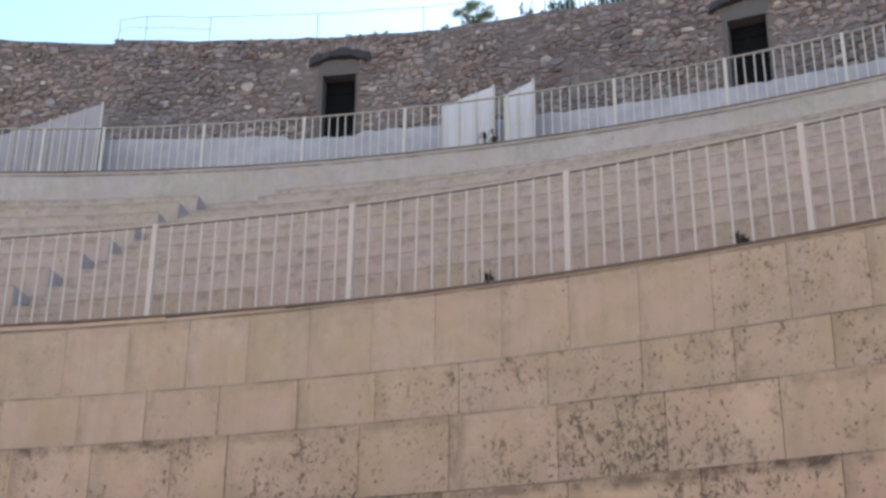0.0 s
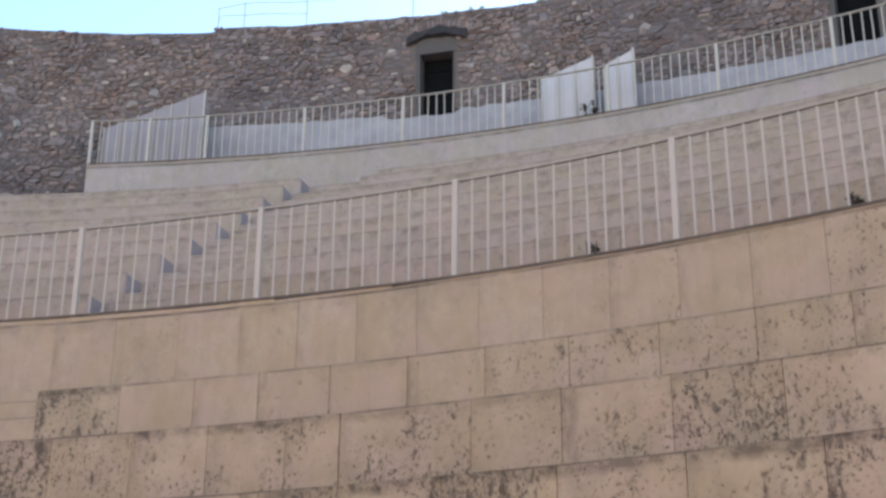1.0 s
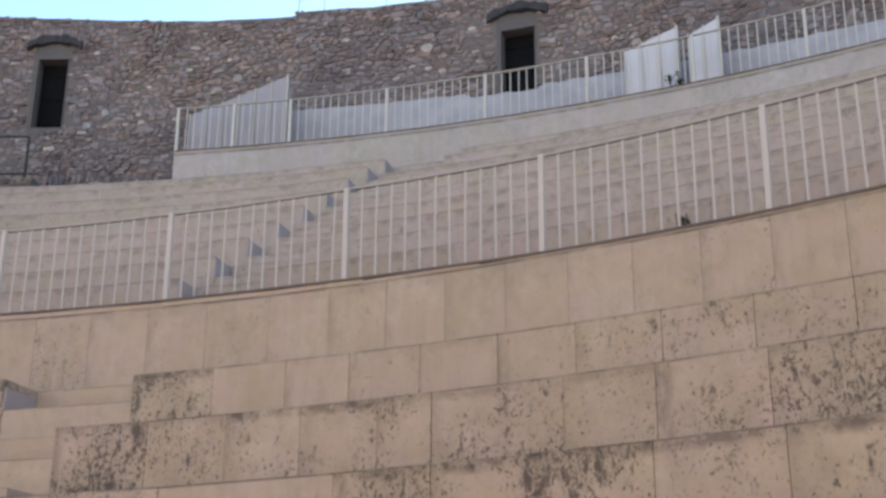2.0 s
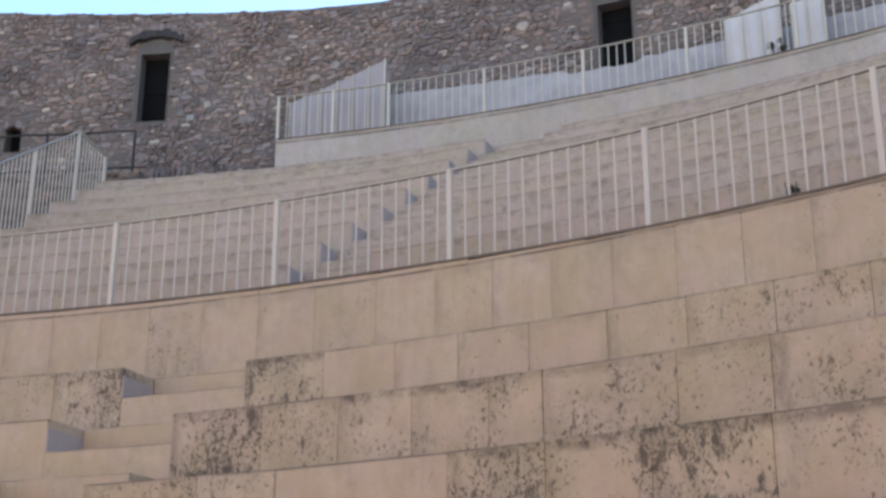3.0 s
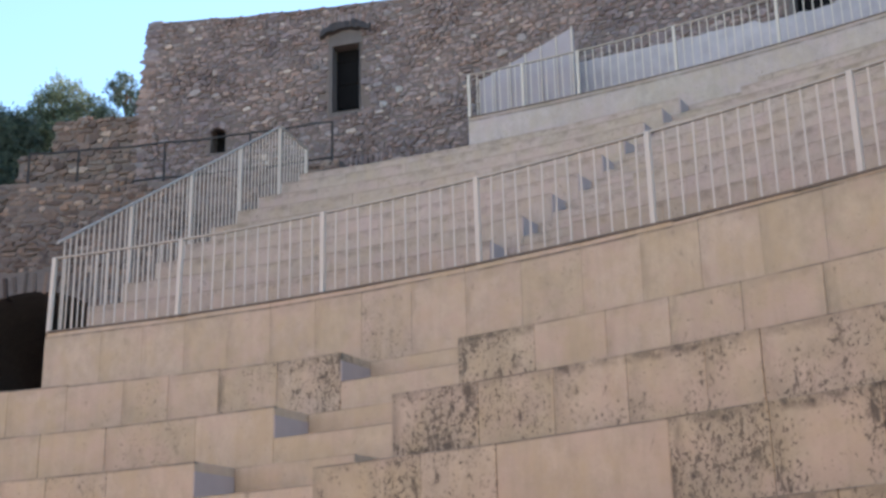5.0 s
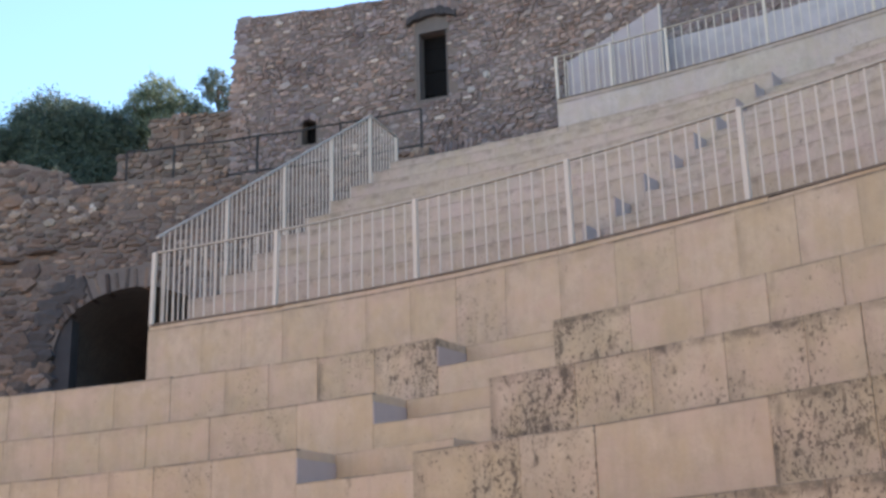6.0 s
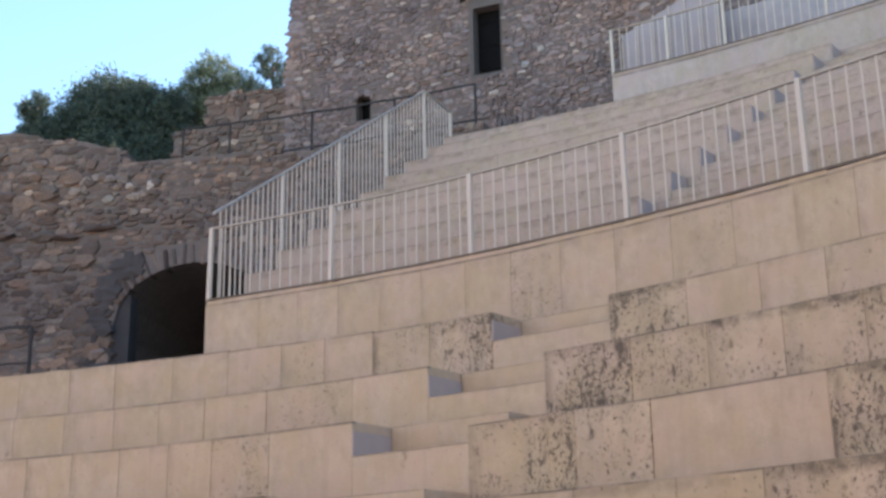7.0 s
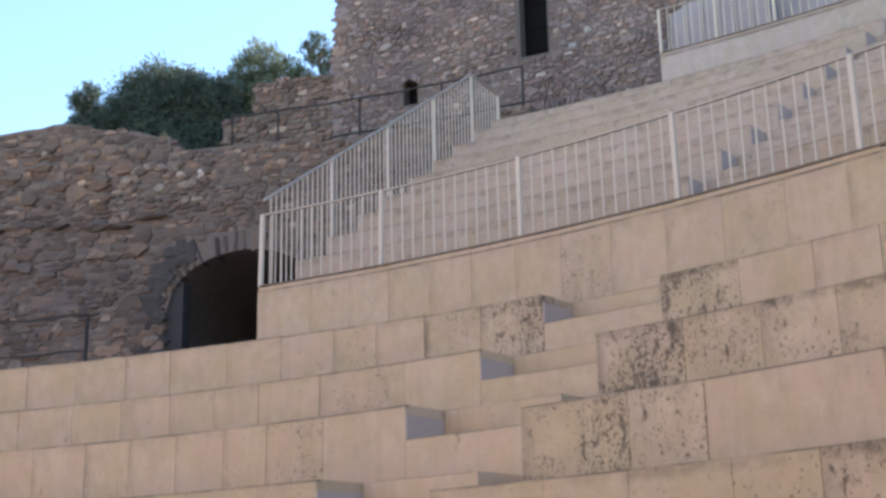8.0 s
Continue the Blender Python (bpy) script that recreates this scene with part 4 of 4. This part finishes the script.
def leaves(lobes, count, size, rg, droop=0.0):
    """Small two-sided leaf blades strewn over uneven lobes (centre, radii)."""
    verts, faces = [], []
    total = sum(a * b * c for _, (a, b, c) in lobes)
    for (c, rad) in lobes:
        k = max(20, int(count * rad[0] * rad[1] * rad[2] / total))
        tufts = [Vector((rg.gauss(0, 1), rg.gauss(0, 1), rg.gauss(0, 1))).normalized() * rg.uniform(0.5, 1.0) for _ in range(max(6, k // 40))]
        for _ in range(k):
            t = rg.choice(tufts)
            d = t + Vector((rg.gauss(0, 0.12), rg.gauss(0, 0.12), rg.gauss(0, 0.12)))
            p = Vector(c) + Vector((d.x * rad[0], d.y * rad[1], d.z * rad[2]))
            u = Vector((rg.gauss(0, 1), rg.gauss(0, 1), rg.gauss(0, 1) - droop)).normalized() * size * rg.uniform(0.6, 1.4)
            w = u.cross(Vector((rg.gauss(0, 1), rg.gauss(0, 1), rg.gauss(0, 1)))).normalized() * size * 0.3
            b = len(verts)
            verts += [p - u, p + w, p + u, p - w]
            faces.append((b, b + 1, b + 2, b + 3))
    return verts, faces


def tree(label, a, r, z, height, lobes, leaf_mat, count, size, seed):
    """A trunk with limbs to every lobe of the crown; lobes as (along, out, up, rx, ry, rz) in metres."""
    rg = random.Random(seed)
    ob = empty("tree", spot(r, a, z))
    tagged(ob, label, "tree", "trees behind the wall")
    bm = bmesh.new()
    fork = height * 0.3
    n = 8
    prev = None
    for i in range(5):
        f = i / 4
        c = Vector((0.12 * math.sin(f * 3 + seed), 0.1 * math.cos(f * 2), fork * f - 0.1))
        rr = 0.2 * (1 - 0.45 * f)
        cur = [bm.verts.new(c + Vector((rr * math.cos(6.2832 * j / n), rr * math.sin(6.2832 * j / n), 0))) for j in range(n)]
        if prev:
            for j in range(n):
                bm.faces.new((prev[j], prev[(j + 1) % n], cur[(j + 1) % n], cur[j]))
        prev = cur
    mesh_ob("trunk", bm, M_BARK, ob)
    top = Vector((0.12 * math.sin(3 + seed), 0.1 * math.cos(2), fork - 0.15))
    for lo in lobes:
        bm = bmesh.new()
        end = Vector(lo[:3])
        mid = (top + end) / 2 + Vector((0, 0, 0.2))
        tube(bm, top, mid, 0.07, 6)
        tube(bm, mid, end, 0.04, 6)
        for _ in range(4):
            tube(bm, mid.lerp(end, rg.random()), end + Vector((rg.uniform(-1, 1) * lo[3], rg.uniform(-1, 1) * lo[4], rg.uniform(-1, 1) * lo[5])) * 0.7, 0.018, 5)
        mesh_ob("limb", bm, M_BARK, ob)
    v, f = leaves([(lo[:3], lo[3:]) for lo in lobes], count, size, rg)
    data_ob("crown", v, f, leaf_mat, ob)


ZT = 11.62
tree("dense dark green pine bush behind the rubble wall", 114.5, 40, ZT + 0.14, 5.2,
     [(0, 0, 3.6, 1.5, 1.3, 1.5), (1.1, 0.2, 3.2, 1.2, 1.1, 1.5), (-1.1, 0, 3.1, 1.1, 1.1, 1.2), (0.4, -0.5, 2.0, 1.7, 1.2, 1.2), (1.5, -0.3, 1.9, 0.8, 0.8, 1.3), (-0.6, 0.3, 4.3, 0.9, 0.8, 0.6), (-1.8, 0, 2.7, 0.9, 0.9, 1.1), (0.5, 0, 4.4, 1.1, 0.9, 0.55), (1.7, 0, 3.6, 0.9, 0.8, 1.0), (2.1, 0, 2.4, 0.7, 0.8, 1.2)], M_PINE, 105000, 0.062, 2)
tree("small dark pine beside the larger pine bush", 117.75, 40, ZT + 0.6, 4.0,
     [(0, 0, 3.6, 0.5, 0.6, 0.6), (0.35, 0, 2.9, 0.7, 0.6, 0.6), (-0.3, 0, 2.6, 0.5, 0.6, 0.5)], M_PINE, 12000, 0.06, 3)
tree("grey-green olive tree with an open crown", 110.7, 41, ZT + 0.65, 5.6,
     [(0, 0, 4.8, 0.8, 0.8, 0.7), (0.8, 0, 4.3, 0.7, 0.8, 0.6), (-0.7, 0.2, 4.0, 0.7, 0.7, 0.7), (0.2, -0.2, 3.4, 1.2, 0.9, 0.8), (0.3, 0, 2.4, 1.1, 0.9, 0.8), (-1.1, 0, 3.3, 0.8, 0.8, 0.9), (-1.2, 0.1, 2.3, 0.8, 0.8, 0.8), (-0.5, 0, 4.6, 0.6, 0.7, 0.6)], M_OLIVE, 36000, 0.055, 4)
tree("dark green tree rising close to the wall end", 108.1, 41, ZT + 0.55, 5.6,
     [(0, 0, 5.1, 0.55, 0.7, 0.5), (0.6, 0, 4.4, 0.6, 0.7, 0.6), (-0.6, 0.2, 4.1, 0.6, 0.7, 0.6), (0, 0, 3.3, 1.0, 0.9, 0.8), (0.5, 0, 2.3, 1.0, 0.9, 0.9), (-0.9, 0, 3.5, 0.6, 0.7, 0.55)], M_PINE, 28000, 0.055, 5)


M_DRY = foliage("dry_brown_leaves", (0.05, 0.038, 0.025), (0.13, 0.1, 0.065))


def weed(label, a, z, w, h, count, seed, r=RW + 0.25, leaf=M_WEED):
    """A tuft that grows out of the wall top: thin stems and small leaves."""
    rg = random.Random(seed)
    ob = empty("weed", spot(r, a, z))
    tagged(ob, label, "plant", "weeds on the wall")
    bm = bmesh.new()
    for _ in range(9):
        tube(bm, (rg.uniform(-0.1, 0.1) * w, 0, -0.05), (rg.uniform(-0.45, 0.45) * w, rg.uniform(-0.15, 0.15), h * rg.uniform(0.5, 0.95)), 0.006, 4)
    tagged(mesh_ob("stems", bm, M_BARK, ob), kind="stuff")
    v, f = leaves([((0, 0, h * 0.55), (w * 0.42, 0.2, h * 0.42)), ((w * 0.2, 0, h * 0.3), (w * 0.3, 0.15, h * 0.3))], count, 0.035, rg)
    tagged(data_ob("leaves", v, f, leaf, ob), kind="stuff")


weed("green bushy shrub growing on the wall top", 74.55, wall_top(74.55) - 0.05, 1.1, 0.8, 3200, 21)
weed("small weed tuft on the wall top", 77.8, wall_top(77.8) - 0.03, 0.5, 0.22, 300, 22)
weed("sparse weed tuft on the wall top", 78.9, wall_top(78.9) - 0.03, 0.3, 0.16, 120, 23)
weed("tall thin weed beside the green fence", 72.75, wall_top(72.75) - 0.03, 0.35, 0.5, 300, 24)
weed("low weeds along the wall top", 75.5, wall_top(75.5) - 0.03, 0.4, 0.25, 250, 25)
weed("dry weed in a joint of the lower wall", 110.5, arch_top(110.5) - 0.05, 0.4, 0.2, 150, 26, RA + 0.3)

# two tufts added for unidentified dark marks on the first riser
weed("brown tuft added for a dark mark at the first upper tier", 62.1, Z1, 0.2, 0.42, 160, 27, RS - 0.1, M_DRY)
weed("small brown tuft added for a dark mark at the first upper tier", 67.8, Z1, 0.16, 0.36, 110, 28, RS - 0.1, M_DRY)
# tuft added to darken an unidentified spot at the parapet's gap
weed("dark brown tuft added for a dark shape beside a white parapet", 73.38, ZU - 0.09, 0.5, 0.42, 500, 29, RU + 0.25, M_DRY)

# dense growth on the wall top behind the green fence
hg = random.Random(41)
hedge = empty("hedge", spot(RW + 0.95, 70.5, wall_top(70.5) - 0.1))
tagged(hedge, "dark green hedge growing on the wall behind the green fence", "plant")
bm = bmesh.new()
for j in range(16):
    x = -1.25 + j * 0.165
    tube(bm, (x, 0, -0.05), (x + hg.uniform(-0.2, 0.2), hg.uniform(-0.15, 0.15), hg.uniform(0.5, 1.0)), 0.012, 5)
tagged(mesh_ob("stems", bm, M_BARK, hedge), kind="stuff")
v, f = leaves([((-1.15 + 0.46 * j, 0, 0.45 + 0.1 * math.sin(j * 2.3)), (0.34, 0.22, 0.5)) for j in range(6)], 9000, 0.05, hg)
tagged(data_ob("leaves", v, f, M_PINE, hedge), kind="stuff")
